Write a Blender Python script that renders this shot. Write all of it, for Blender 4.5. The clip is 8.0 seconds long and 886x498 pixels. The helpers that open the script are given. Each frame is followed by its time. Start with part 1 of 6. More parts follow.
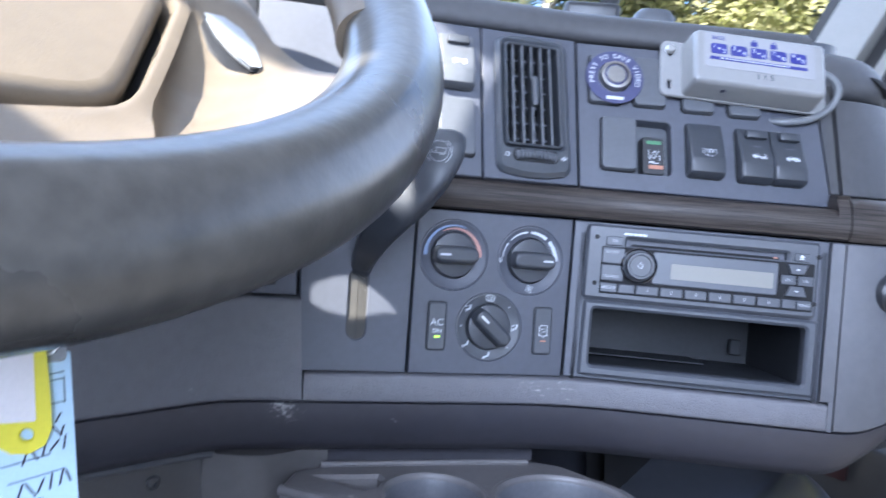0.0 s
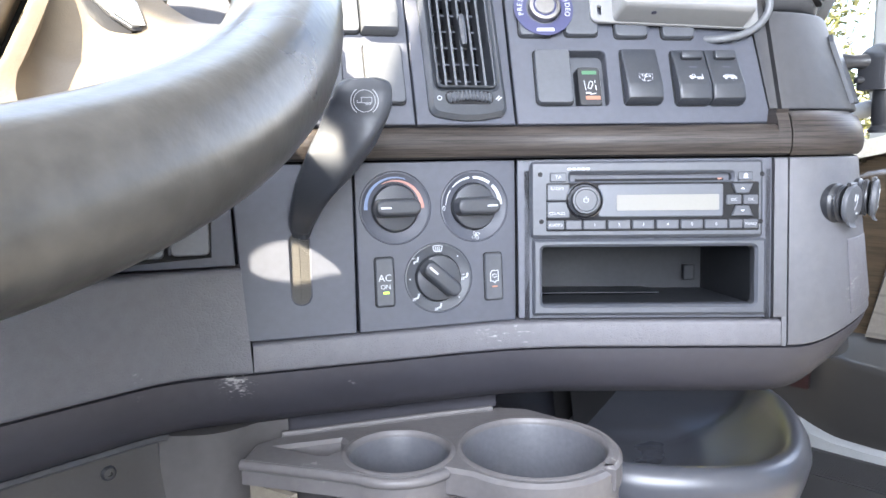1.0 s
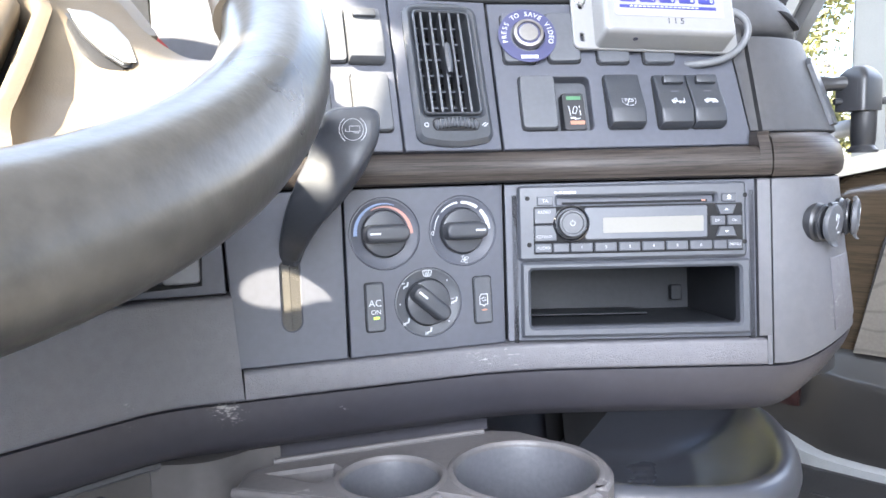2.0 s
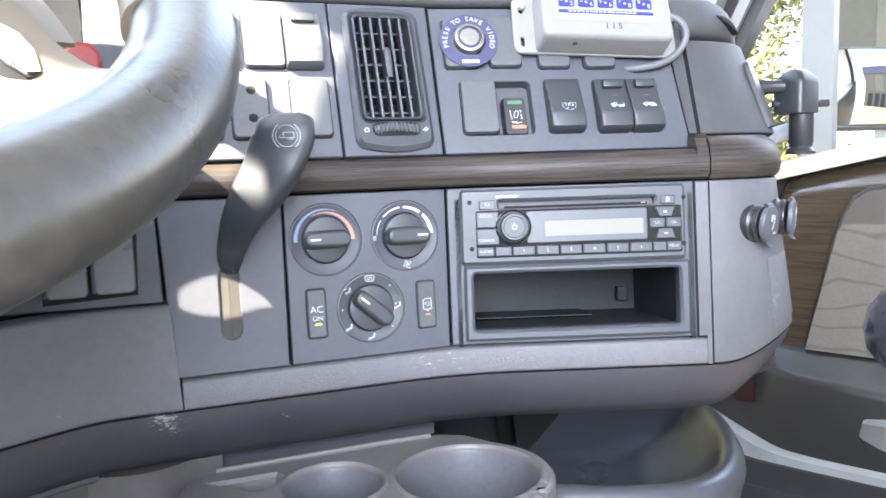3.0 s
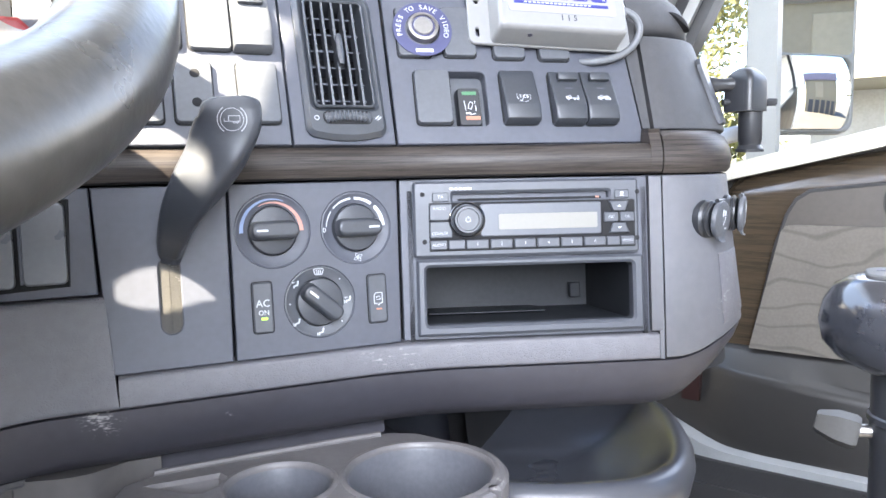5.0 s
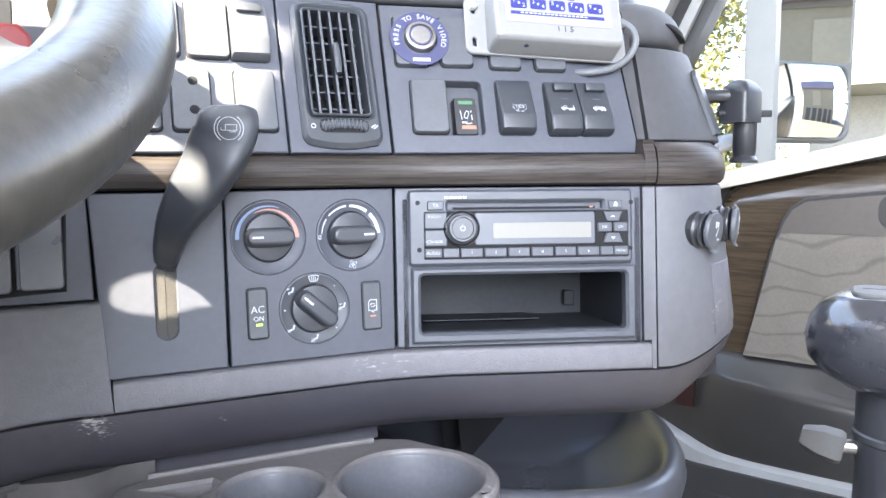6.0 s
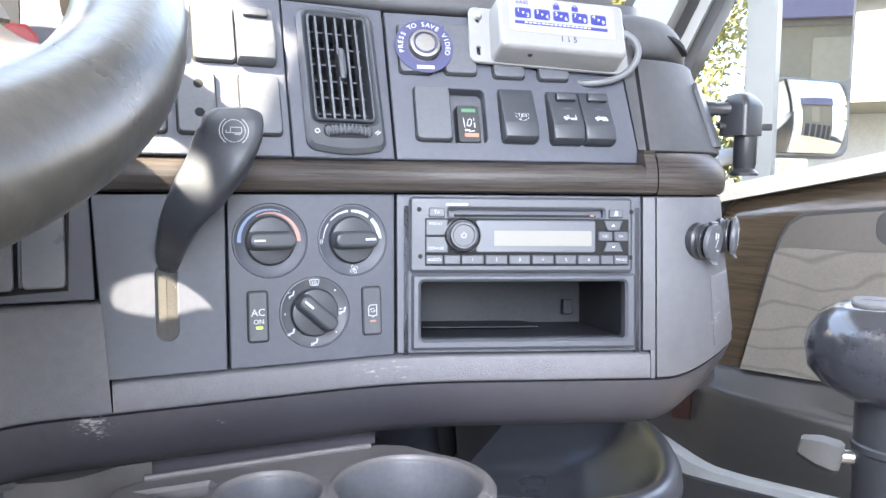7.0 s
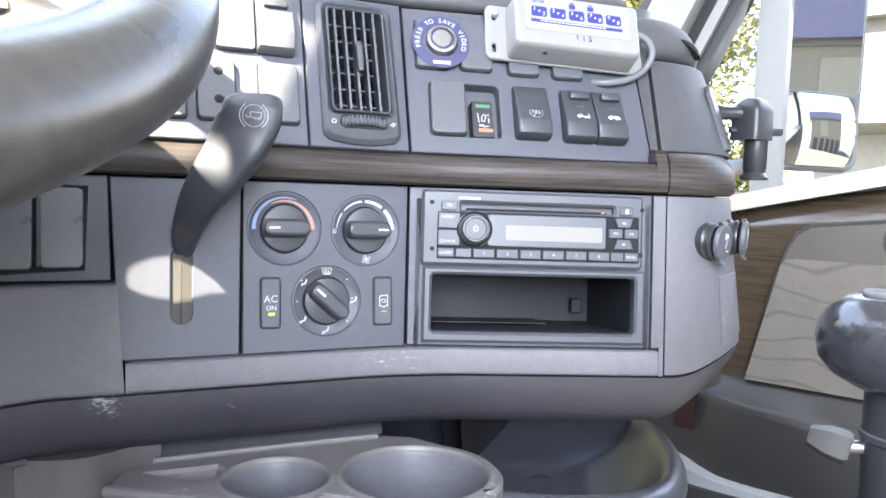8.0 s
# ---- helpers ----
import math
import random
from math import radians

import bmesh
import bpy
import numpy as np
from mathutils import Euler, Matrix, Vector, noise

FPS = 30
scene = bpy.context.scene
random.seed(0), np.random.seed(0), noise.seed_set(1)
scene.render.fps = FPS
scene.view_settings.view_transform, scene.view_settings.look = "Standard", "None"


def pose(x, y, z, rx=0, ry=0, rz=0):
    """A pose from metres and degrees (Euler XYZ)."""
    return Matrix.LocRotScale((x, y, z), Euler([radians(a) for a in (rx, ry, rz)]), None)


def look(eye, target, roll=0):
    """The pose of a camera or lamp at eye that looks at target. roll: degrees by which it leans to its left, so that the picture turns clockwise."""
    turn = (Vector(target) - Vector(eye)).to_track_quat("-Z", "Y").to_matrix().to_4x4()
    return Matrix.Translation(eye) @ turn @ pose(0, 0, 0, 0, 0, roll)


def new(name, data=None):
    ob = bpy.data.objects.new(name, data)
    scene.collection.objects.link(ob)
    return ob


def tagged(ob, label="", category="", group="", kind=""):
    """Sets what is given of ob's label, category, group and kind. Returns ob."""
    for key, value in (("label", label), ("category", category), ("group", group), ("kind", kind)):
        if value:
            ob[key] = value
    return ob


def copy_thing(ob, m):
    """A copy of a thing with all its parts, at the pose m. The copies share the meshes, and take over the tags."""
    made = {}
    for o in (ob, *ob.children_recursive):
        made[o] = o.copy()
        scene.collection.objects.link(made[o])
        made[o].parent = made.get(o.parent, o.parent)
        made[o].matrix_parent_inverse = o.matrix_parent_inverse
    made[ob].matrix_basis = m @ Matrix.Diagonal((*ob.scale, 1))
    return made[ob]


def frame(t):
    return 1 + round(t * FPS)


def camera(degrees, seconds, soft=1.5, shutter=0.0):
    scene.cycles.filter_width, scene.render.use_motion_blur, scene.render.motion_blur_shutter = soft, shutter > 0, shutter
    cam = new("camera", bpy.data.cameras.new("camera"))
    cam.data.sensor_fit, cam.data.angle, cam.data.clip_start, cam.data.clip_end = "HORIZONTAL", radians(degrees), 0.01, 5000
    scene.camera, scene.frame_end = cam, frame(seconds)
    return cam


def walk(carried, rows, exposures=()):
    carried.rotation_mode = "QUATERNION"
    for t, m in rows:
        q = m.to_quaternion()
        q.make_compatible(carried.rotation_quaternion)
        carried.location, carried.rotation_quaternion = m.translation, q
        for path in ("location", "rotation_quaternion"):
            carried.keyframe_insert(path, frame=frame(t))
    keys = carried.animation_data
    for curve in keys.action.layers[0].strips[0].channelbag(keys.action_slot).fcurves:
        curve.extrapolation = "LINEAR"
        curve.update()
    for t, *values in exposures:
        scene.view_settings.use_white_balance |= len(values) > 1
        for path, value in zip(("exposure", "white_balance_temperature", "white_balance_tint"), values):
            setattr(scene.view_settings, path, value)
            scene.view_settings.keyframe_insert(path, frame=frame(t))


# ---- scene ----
cam = camera(61.9, 8.0, shutter=0.5)
# seconds, eye, target, roll
PATH = [
    (0, (0.04, -0.036, 0.981), (-0.103, 1.952, 0.815), 4.9),
    (0.1, (0.038, -0.034, 0.980), (-0.065, 1.958, 0.830), 3.8),
    (0.2, (0.041, -0.032, 0.978), (-0.046, 1.958, 0.815), 2.9),
    (0.4, (0.050, -0.026, 0.973), (-0.010, 1.965, 0.788), 1.7),
    (0.5, (0.055, -0.025, 0.972), (-0.002, 1.962, 0.754), 1.2),
    (1, (0.056, -0.019, 0.979), (0.014, 1.959, 0.69), -0.6),
    (1.2, (0.056, -0.019, 0.978), (0.018, 1.962, 0.704), -0.6),
    (2.3, (0.06, -0.03, 0.986), (0.047, 1.956, 0.756), -1.7),
    (2.5, (0.074, -0.033, 0.988), (0.061, 1.953, 0.754), -1.9),
    (3, (0.082, -0.025, 0.984), (0.141, 1.961, 0.755), -1.8),
    (3.5, (0.088, -0.019, 0.981), (0.195, 1.964, 0.746), -1.9),
    (4, (0.092, -0.016, 0.98), (0.229, 1.964, 0.736), -1.8),
    (4.5, (0.087, -0.013, 0.978), (0.247, 1.966, 0.732), -1.4),
    (4.7, (0.08, -0.01, 0.974), (0.262, 1.968, 0.745), -1.4),
    (5.8, (0.08, -0.015, 0.979), (0.286, 1.962, 0.759), -0.4),
    (6, (0.083, -0.015, 0.981), (0.283, 1.962, 0.758), -0.3),
    (6.5, (0.08, -0.015, 0.977), (0.286, 1.964, 0.77), 0.1),
    (7, (0.08, -0.017, 0.978), (0.287, 1.963, 0.783), 0.7),
    (7.5, (0.079, -0.018, 0.978), (0.29, 1.962, 0.791), 1.2),
    (8, (0.073, -0.023, 0.963), (0.27, 1.961, 0.798), 2.1),
]
EXPOSURES = [(0.0, 3.48, 5200, 14), (0.55, 3.93, 5900, 12), (0.95, 4.25, 6150, 12), (8.0, 4.23, 6150, 12)]  # seconds, stops, kelvin, tint
walk(cam, [(t, look(eye, target, roll)) for t, eye, target, roll in PATH], EXPOSURES)

# ---------------------------------------------------------------- vehicle axes
PHI = radians(48)
FWD = Vector((-math.sin(PHI), math.cos(PHI), 0))
RGT = Vector((math.cos(PHI), math.sin(PHI), 0))
SEAT = Vector((0.08, -0.02, 0))


def cab(r, f, z):
    """World place of a point given in cab axes: right of and ahead of the driver, and height."""
    return SEAT + RGT * r + FWD * f + Vector((0, 0, z))


# ---------------------------------------------------------------- light
SUN_AZ, SUN_EL = radians(-142.5), radians(42)
to_sun = Vector((math.sin(SUN_AZ) * math.cos(SUN_EL), math.cos(SUN_AZ) * math.cos(SUN_EL), math.sin(SUN_EL)))
world = bpy.data.worlds.new("sky")
scene.world = world
world.use_nodes = True
wn = world.node_tree.nodes
sky = wn.new("ShaderNodeTexSky")
sky.sky_type, sky.sun_disc = "NISHITA", False
sky.sun_elevation, sky.sun_rotation = SUN_EL, SUN_AZ
sky.air_density, sky.dust_density = 1.0, 1.5
world.node_tree.links.new(sky.outputs[0], wn["Background"].inputs[0])
wn["Background"].inputs[1].default_value = 0.05
sun = new("sun", bpy.data.lights.new("sun", "SUN"))
sun.data.energy, sun.data.angle, sun.data.color = 4.0, radians(0.5), (1.0, 0.87, 0.64)
sun.matrix_world = look(to_sun * 20, (0, 0, 0))


def window_light(name, place, target, w, h, watts, color=(0.90, 0.935, 1.0)):
    lamp = new(name, bpy.data.lights.new(name, "AREA"))
    lamp.data.shape, lamp.data.size, lamp.data.size_y = "RECTANGLE", w, h
    lamp.data.energy, lamp.data.color = watts, color
    lamp.matrix_world = look(place, target)
    return lamp


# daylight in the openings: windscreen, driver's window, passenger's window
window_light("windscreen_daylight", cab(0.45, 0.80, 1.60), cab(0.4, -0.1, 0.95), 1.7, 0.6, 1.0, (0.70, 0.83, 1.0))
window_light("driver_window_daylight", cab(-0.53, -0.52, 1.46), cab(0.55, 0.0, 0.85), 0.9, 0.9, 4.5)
window_light("passenger_window_daylight", cab(1.40, 0.0, 1.42), cab(0.75, -0.15, 0.88), 0.8, 0.6, 0.45)

# ---------------------------------------------------------------- materials


def material(name, color, rough=0.5, metal=0.0, vary=0.12, scale=30.0, bump=0.0, bump_scale=900.0, coat=0.0, spots=None, leather=0.0, emit=0.0, worn=()):
    """Noise at two scales over one colour, with grain, and white scuffs or other pale spots where spots=(colour,
    amount, scale), thicker round the worn places (centre, radius).
    """
    m = bpy.data.materials.new(name)
    m.use_nodes = True
    nt = m.node_tree
    nodes, link = nt.nodes, nt.links.new
    b = nodes["Principled BSDF"]
    b.inputs["Roughness"].default_value, b.inputs["Metallic"].default_value = rough, metal
    b.inputs["Coat Weight"].default_value = coat
    b.inputs["Coat Roughness"].default_value = 0.12
    geo = nodes.new("ShaderNodeTexCoord")
    big = nodes.new("ShaderNodeTexNoise")
    big.inputs["Scale"].default_value, big.inputs["Detail"].default_value = scale, 6
    fine = nodes.new("ShaderNodeTexNoise")
    fine.inputs["Scale"].default_value, fine.inputs["Detail"].default_value = scale * 14, 4
    for n in (big, fine):
        link(geo.outputs["Object"], n.inputs["Vector"])
    add = nodes.new("ShaderNodeMath")
    add.operation = "ADD"
    link(big.outputs[0], add.inputs[0])
    link(fine.outputs[0], add.inputs[1])
    ramp = nodes.new("ShaderNodeMapRange")
    ramp.inputs["From Min"].default_value, ramp.inputs["From Max"].default_value = 0.7, 1.3
    ramp.inputs["To Min"].default_value, ramp.inputs["To Max"].default_value = 1 - vary, 1 + vary
    link(add.outputs[0], ramp.inputs["Value"])
    mul = nodes.new("ShaderNodeVectorMath")
    mul.operation = "SCALE"
    mul.inputs[0].default_value = color
    link(ramp.outputs[0], mul.inputs["Scale"])
    out = mul.outputs[0]
    if spots:
        sc, amount, sscale = spots
        sn = nodes.new("ShaderNodeTexNoise")
        sn.inputs["Scale"].default_value, sn.inputs["Detail"].default_value, sn.inputs["Roughness"].default_value = sscale, 9, 0.75
        sm = nodes.new("ShaderNodeMapping")
        sm.inputs["Scale"].default_value, sm.inputs["Rotation"].default_value = (1, 1, 3.0), (0.3, 0.5, 0)
        link(geo.outputs["Object"], sm.inputs["Vector"])
        link(sm.outputs[0], sn.inputs["Vector"])
        sr = nodes.new("ShaderNodeMapRange")
        sr.inputs["From Min"].default_value, sr.inputs["From Max"].default_value = 0.72 - amount, 0.80 - amount
        sr.inputs["To Max"].default_value = 0.55
        level = sn.outputs[0]
        for centre, radius in worn:
            dist = nodes.new("ShaderNodeVectorMath")
            dist.operation = "DISTANCE"
            dist.inputs[1].default_value = centre
            link(geo.outputs["Object"], dist.inputs[0])
            near = nodes.new("ShaderNodeMapRange")
            near.inputs["From Min"].default_value, near.inputs["From Max"].default_value = radius, 0.0
            near.inputs["To Max"].default_value = 0.17
            link(dist.outputs["Value"], near.inputs["Value"])
            more = nodes.new("ShaderNodeMath")
            link(level, more.inputs[0])
            link(near.outputs[0], more.inputs[1])
            level = more.outputs[0]
        link(level, sr.inputs["Value"])
        mix = nodes.new("ShaderNodeMix")
        mix.data_type = "RGBA"
        link(sr.outputs[0], mix.inputs["Factor"])
        link(out, mix.inputs["A"])
        mix.inputs["B"].default_value = (*sc, 1)
        out = mix.outputs["Result"]
    link(out, b.inputs["Base Color"])
    rr = nodes.new("ShaderNodeMapRange")
    rr.inputs["To Min"].default_value, rr.inputs["To Max"].default_value = max(0.03, rough - 0.12), min(1, rough + 0.12)
    link(big.outputs[0], rr.inputs["Value"])
    link(rr.outputs[0], b.inputs["Roughness"])
    if bump or leather:
        bn = nodes.new("ShaderNodeBump")
        bn.inputs["Distance"].default_value = 0.0006
        if leather:
            warp = nodes.new("ShaderNodeTexNoise")
            warp.inputs["Scale"].default_value, warp.inputs["Detail"].default_value = leather * 0.25, 3
            link(geo.outputs["Object"], warp.inputs["Vector"])
            push = nodes.new("ShaderNodeVectorMath")
            push.operation = "MULTIPLY_ADD"
            push.inputs[1].default_value = (3.6 / leather,) * 3
            link(warp.outputs["Color"], push.inputs[0])
            link(geo.outputs["Object"], push.inputs[2])
            lm_ = nodes.new("ShaderNodeMapping")
            lm_.inputs["Rotation"].default_value = (0, radians(12), 0)
            lm_.inputs["Scale"].default_value = (leather * 0.62, leather * 0.62, leather)
            link(push.outputs[0], lm_.inputs["Vector"])
            v = nodes.new("ShaderNodeTexVoronoi")
            v.feature = "DISTANCE_TO_EDGE"
            v.inputs["Scale"].default_value = 1.0
            link(lm_.outputs[0], v.inputs["Vector"])
            cr = nodes.new("ShaderNodeMapRange")
            cr.interpolation_type = "SMOOTHSTEP"
            cr.inputs["From Max"].default_value = 0.15
            link(v.outputs["Distance"], cr.inputs["Value"])
            link(cr.outputs[0], bn.inputs["Height"])
            bn.inputs["Strength"].default_value = 0.34
            bn.inputs["Distance"].default_value = 0.0006
        else:
            g = nodes.new("ShaderNodeTexNoise")
            g.inputs["Scale"].default_value, g.inputs["Detail"].default_value = bump_scale, 3
            link(geo.outputs["Object"], g.inputs["Vector"])
            link(g.outputs[0], bn.inputs["Height"])
            bn.inputs["Strength"].default_value = bump
        link(bn.outputs[0], b.inputs["Normal"])
    if emit:
        b.inputs["Emission Color"].default_value = (*color, 1)
        b.inputs["Emission Strength"].default_value = emit
        m.cycles.emission_sampling = "NONE"
    return m


def wood_material(name, dark, light, rough, stretch, coat=0.6):
    m = bpy.data.materials.new(name)
    m.use_nodes = True
    nt = m.node_tree
    nodes, link = nt.nodes, nt.links.new
    b = nodes["Principled BSDF"]
    geo = nodes.new("ShaderNodeTexCoord")
    mp = nodes.new("ShaderNodeMapping")
    mp.inputs["Scale"].default_value = stretch
    link(geo.outputs["Object"], mp.inputs["Vector"])
    n1 = nodes.new("ShaderNodeTexNoise")
    n1.inputs["Scale"].default_value, n1.inputs["Detail"].default_value, n1.inputs["Distortion"].default_value = 6, 6, 0.7
    link(mp.outputs[0], n1.inputs["Vector"])
    n2 = nodes.new("ShaderNodeTexNoise")
    n2.inputs["Scale"].default_value, n2.inputs["Detail"].default_value = 40, 4
    link(mp.outputs[0], n2.inputs["Vector"])
    mx = nodes.new("ShaderNodeMath")
    mx.operation = "MULTIPLY_ADD"
    mx.inputs[1].default_value = 0.45
    link(n2.outputs[0], mx.inputs[0])
    link(n1.outputs[0], mx.inputs[2])
    ramp = nodes.new("ShaderNodeValToRGB")
    ramp.color_ramp.elements[0].position, ramp.color_ramp.elements[0].color = 0.58, (*dark, 1)
    ramp.color_ramp.elements[1].position, ramp.color_ramp.elements[1].color = 0.82, (*light, 1)
    link(mx.outputs[0], ramp.inputs[0])
    link(ramp.outputs[0], b.inputs["Base Color"])
    b.inputs["Roughness"].default_value, b.inputs["Specular IOR Level"].default_value = rough, 0.25
    b.inputs["Coat Weight"].default_value, b.inputs["Coat Roughness"].default_value = coat, 0.15
    return m


PANEL = material("slate_plastic", (0.051, 0.0548, 0.0695), 0.48, vary=0.10, scale=12, bump=0.25, bump_scale=2200, spots=((0.26, 0.27, 0.29), 0.025, 150), worn=(((0.100, 0.592, 0.875), 0.016),))
KNOB_M = material("graphite_plastic", (0.034, 0.037, 0.044), 0.42, vary=0.1, scale=25, bump=0.1, bump_scale=1800)
RADIO_M = material("slate_radio_plastic", (0.047, 0.051, 0.061), 0.45, vary=0.08, scale=20, bump=0.15, bump_scale=2200)
LINER = material("dusty_black_liner", (0.015, 0.0165, 0.0195), 0.45, vary=0.2, scale=16, bump=0.2, spots=((0.22, 0.22, 0.22), 0.0, 260))
LINER.node_tree.nodes["Principled BSDF"].inputs["Specular IOR Level"].default_value = 0.22
ROCK = material("dark_rocker_plastic", (0.028, 0.031, 0.037), 0.40, vary=0.1, scale=30, bump=0.15, bump_scale=2200)
VENT_M = material("vent_plastic", (0.037, 0.041, 0.048), 0.40, vary=0.12, scale=25, bump=0.15, bump_scale=2000)
COVER = material("faded_switch_plastic", (0.057, 0.061, 0.070), 0.48, vary=0.1, scale=18, bump=0.2, bump_scale=2200)
PANEL_DK = material("charcoal_plastic", (0.054, 0.058, 0.067), 0.45, vary=0.1, scale=18, bump=0.2, bump_scale=2200)
BLACK = material("black_plastic", (0.018, 0.019, 0.022), 0.38, vary=0.15, scale=25, bump=0.12, bump_scale=1800)
# near-black that stands in for the shade of gaps and hollows
VOID = material("hollow_shade_black", (0.005, 0.005, 0.006), 0.95, vary=0.05)
TAUPE = material("taupe_leather_grain", (0.092, 0.0905, 0.100), 0.52, vary=0.1, scale=9, leather=440, spots=((0.36, 0.35, 0.35), 0.03, 130), worn=(((0.109, 0.581, 0.817), 0.030), ((0.077, 0.571, 0.822), 0.022), ((0.388, 0.602, 0.857), 0.035), ((-0.171, 0.477, 0.816), 0.012)))
TAUPE_F = material("fine_grained_taupe_plastic", (0.082, 0.083, 0.092), 0.5, vary=0.1, scale=9, bump=0.3, bump_scale=1300, spots=((0.36, 0.35, 0.35), 0.03, 130), worn=(((0.388, 0.602, 0.857), 0.035),))
SHELL = material("dark_shell_plastic", (0.042, 0.042, 0.045), 0.6, vary=0.14, scale=9, bump=0.35, bump_scale=1500, spots=((0.3, 0.3, 0.3), 0.0, 26))
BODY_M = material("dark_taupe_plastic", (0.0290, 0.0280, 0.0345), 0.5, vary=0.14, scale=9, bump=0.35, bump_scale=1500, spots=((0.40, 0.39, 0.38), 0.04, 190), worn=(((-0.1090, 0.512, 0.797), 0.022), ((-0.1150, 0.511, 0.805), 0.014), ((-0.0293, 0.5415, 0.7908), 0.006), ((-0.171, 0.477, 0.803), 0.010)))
TAUPE_S = material("taupe_plastic", (0.058, 0.054, 0.053), 0.5, vary=0.12, scale=9, bump=0.35, bump_scale=1500, spots=((0.42, 0.40, 0.38), 0.035, 20))
# dusty console plastic with the wells' bluish reflection put into its colour
WELL = material("dusty_reflection_blue_plastic", (0.078, 0.080, 0.090), 0.36, vary=0.16, scale=18, bump=0.1, bump_scale=900, spots=((0.34, 0.34, 0.34), 0.03, 70), worn=(((0.150, 0.500, -0.05), 0.03),))
CONSOLE = material("worn_brown_grey_plastic", (0.098, 0.092, 0.093), 0.44, vary=0.14, scale=14, bump=0.12, bump_scale=900, spots=((0.34, 0.33, 0.31), 0.05, 85), worn=(((0.155, 0.545, -0.010), 0.022), ((-0.055, 0.490, 0.0), 0.020), ((0.165, 0.50, 0.0), 0.020)))
TRAY_M = material("dark_smooth_plastic", (0.047, 0.0495, 0.059), 0.31, vary=0.07, scale=7, bump=0.06, bump_scale=900, spots=((0.3, 0.3, 0.3), -0.05, 60))
WOOD = wood_material("dark_wood_trim", (0.013, 0.0107, 0.0098), (0.041, 0.034, 0.030), 0.48, (2.2, 2.2, 105), 0.06)
WOOD_TAN = wood_material("golden_wood_trim", (0.030, 0.0225, 0.0155), (0.050, 0.037, 0.024), 0.26, (1.2, 1.2, 30), 0.9)
# the yellowish spots paint in mottled highlights along with wear
RIM_M = material("grey_wheel_leather", (0.038, 0.0355, 0.031), 0.29, vary=0.30, scale=11, bump=0.30, bump_scale=160, spots=((0.105, 0.096, 0.072), 0.10, 9))
RIM_M.node_tree.nodes["Principled BSDF"].inputs["Specular IOR Level"].default_value = 0.42
HUB_M = material("beige_hub_plastic", (0.080, 0.063, 0.043), 0.5, vary=0.10, scale=10, bump=0.2, bump_scale=900)
WHITE = material("white_plastic", (0.18, 0.18, 0.18), 0.42, vary=0.04, scale=14, bump=0.1, spots=((0.35, 0.34, 0.32), -0.03, 30))
FADED = material("faded_grey_print", (0.27, 0.28, 0.30), 0.6, vary=0.05)
PRINT = material("white_print", (0.40, 0.42, 0.45), 0.6, vary=0.03)
BLUE = material("blue_print", (0.016, 0.019, 0.14), 0.45, vary=0.05)
NAVY = material("navy_print", (0.030, 0.032, 0.085), 0.5, vary=0.06)
GLOSSY = material("gloss_black_ring", (0.02, 0.02, 0.023), 0.15, vary=0.05, coat=0.5)
SKYBLUE = material("light_blue_print", (0.17, 0.225, 0.36), 0.6, vary=0.04)
RED = material("salmon_print", (0.36, 0.185, 0.15), 0.6, vary=0.04)
GREEN = material("green_lamp", (0.055, 0.15, 0.075), 0.4)
AMBER = material("amber_lamp", (0.30, 0.135, 0.085), 0.4)
LIME = material("lime_led", (0.45, 0.85, 0.05), 0.4, emit=0.12)
STEEL = material("brushed_steel", (0.58, 0.58, 0.58), 0.28, metal=1.0, vary=0.06)
DULL = material("dull_steel", (0.30, 0.29, 0.28), 0.38, metal=1.0, vary=0.08)
LCD = material("lcd_glass", (0.150, 0.146, 0.130), 0.5, vary=0.03)
SCREEN = material("dark_screen", (0.058, 0.063, 0.075), 0.40, vary=0.05)
DOORV = material("dark_door_vinyl", (0.018, 0.0175, 0.0172), 0.36, vary=0.06, scale=6, bump=0.08, bump_scale=1200)
DOORV.node_tree.nodes["Principled BSDF"].inputs["Specular IOR Level"].default_value = 0.5
ARM = material("grey_brown_vinyl", (0.056, 0.049, 0.042), 0.5, vary=0.1, scale=8, bump=0.3, bump_scale=1200)
CLOTH = material("pale_grey_cloth", (0.107, 0.098, 0.086), 0.9, vary=0.12, scale=16, bump=0.5, bump_scale=1200)
cn, cl = CLOTH.node_tree.nodes, CLOTH.node_tree.links.new
wave = cn.new("ShaderNodeTexWave")
wave.wave_type, wave.bands_direction = "BANDS", "Z"
wave.inputs["Scale"].default_value, wave.inputs["Distortion"].default_value, wave.inputs["Detail"].default_value, wave.inputs["Detail Scale"].default_value = 7.0, 11.0, 1.5, 0.8
cw = cn.new("ShaderNodeMapRange")
cw.inputs["From Min"].default_value, cw.inputs["From Max"].default_value, cw.inputs["To Min"].default_value = 0.0, 0.07, 0.72
cx = cn.new("ShaderNodeVectorMath")
cx.operation = "SCALE"
cb = cn["Principled BSDF"].inputs["Base Color"]
tcoord = cn.new("ShaderNodeTexCoord")
cl(tcoord.outputs["Object"], wave.inputs["Vector"])
cl(wave.outputs["Fac"], cw.inputs["Value"])
cl(cb.links[0].from_socket, cx.inputs[0])
cl(cw.outputs[0], cx.inputs["Scale"])
cl(cx.outputs[0], cb)
CABLE = material("grey_cable", (0.095, 0.10, 0.107), 0.45)
RUBBER = material("black_rubber", (0.10, 0.10, 0.10), 0.7, vary=0.2, scale=20, bump=0.3)
CEIL = material("grey_roof_cloth", (0.48, 0.47, 0.45), 0.9, vary=0.08, bump=0.3)
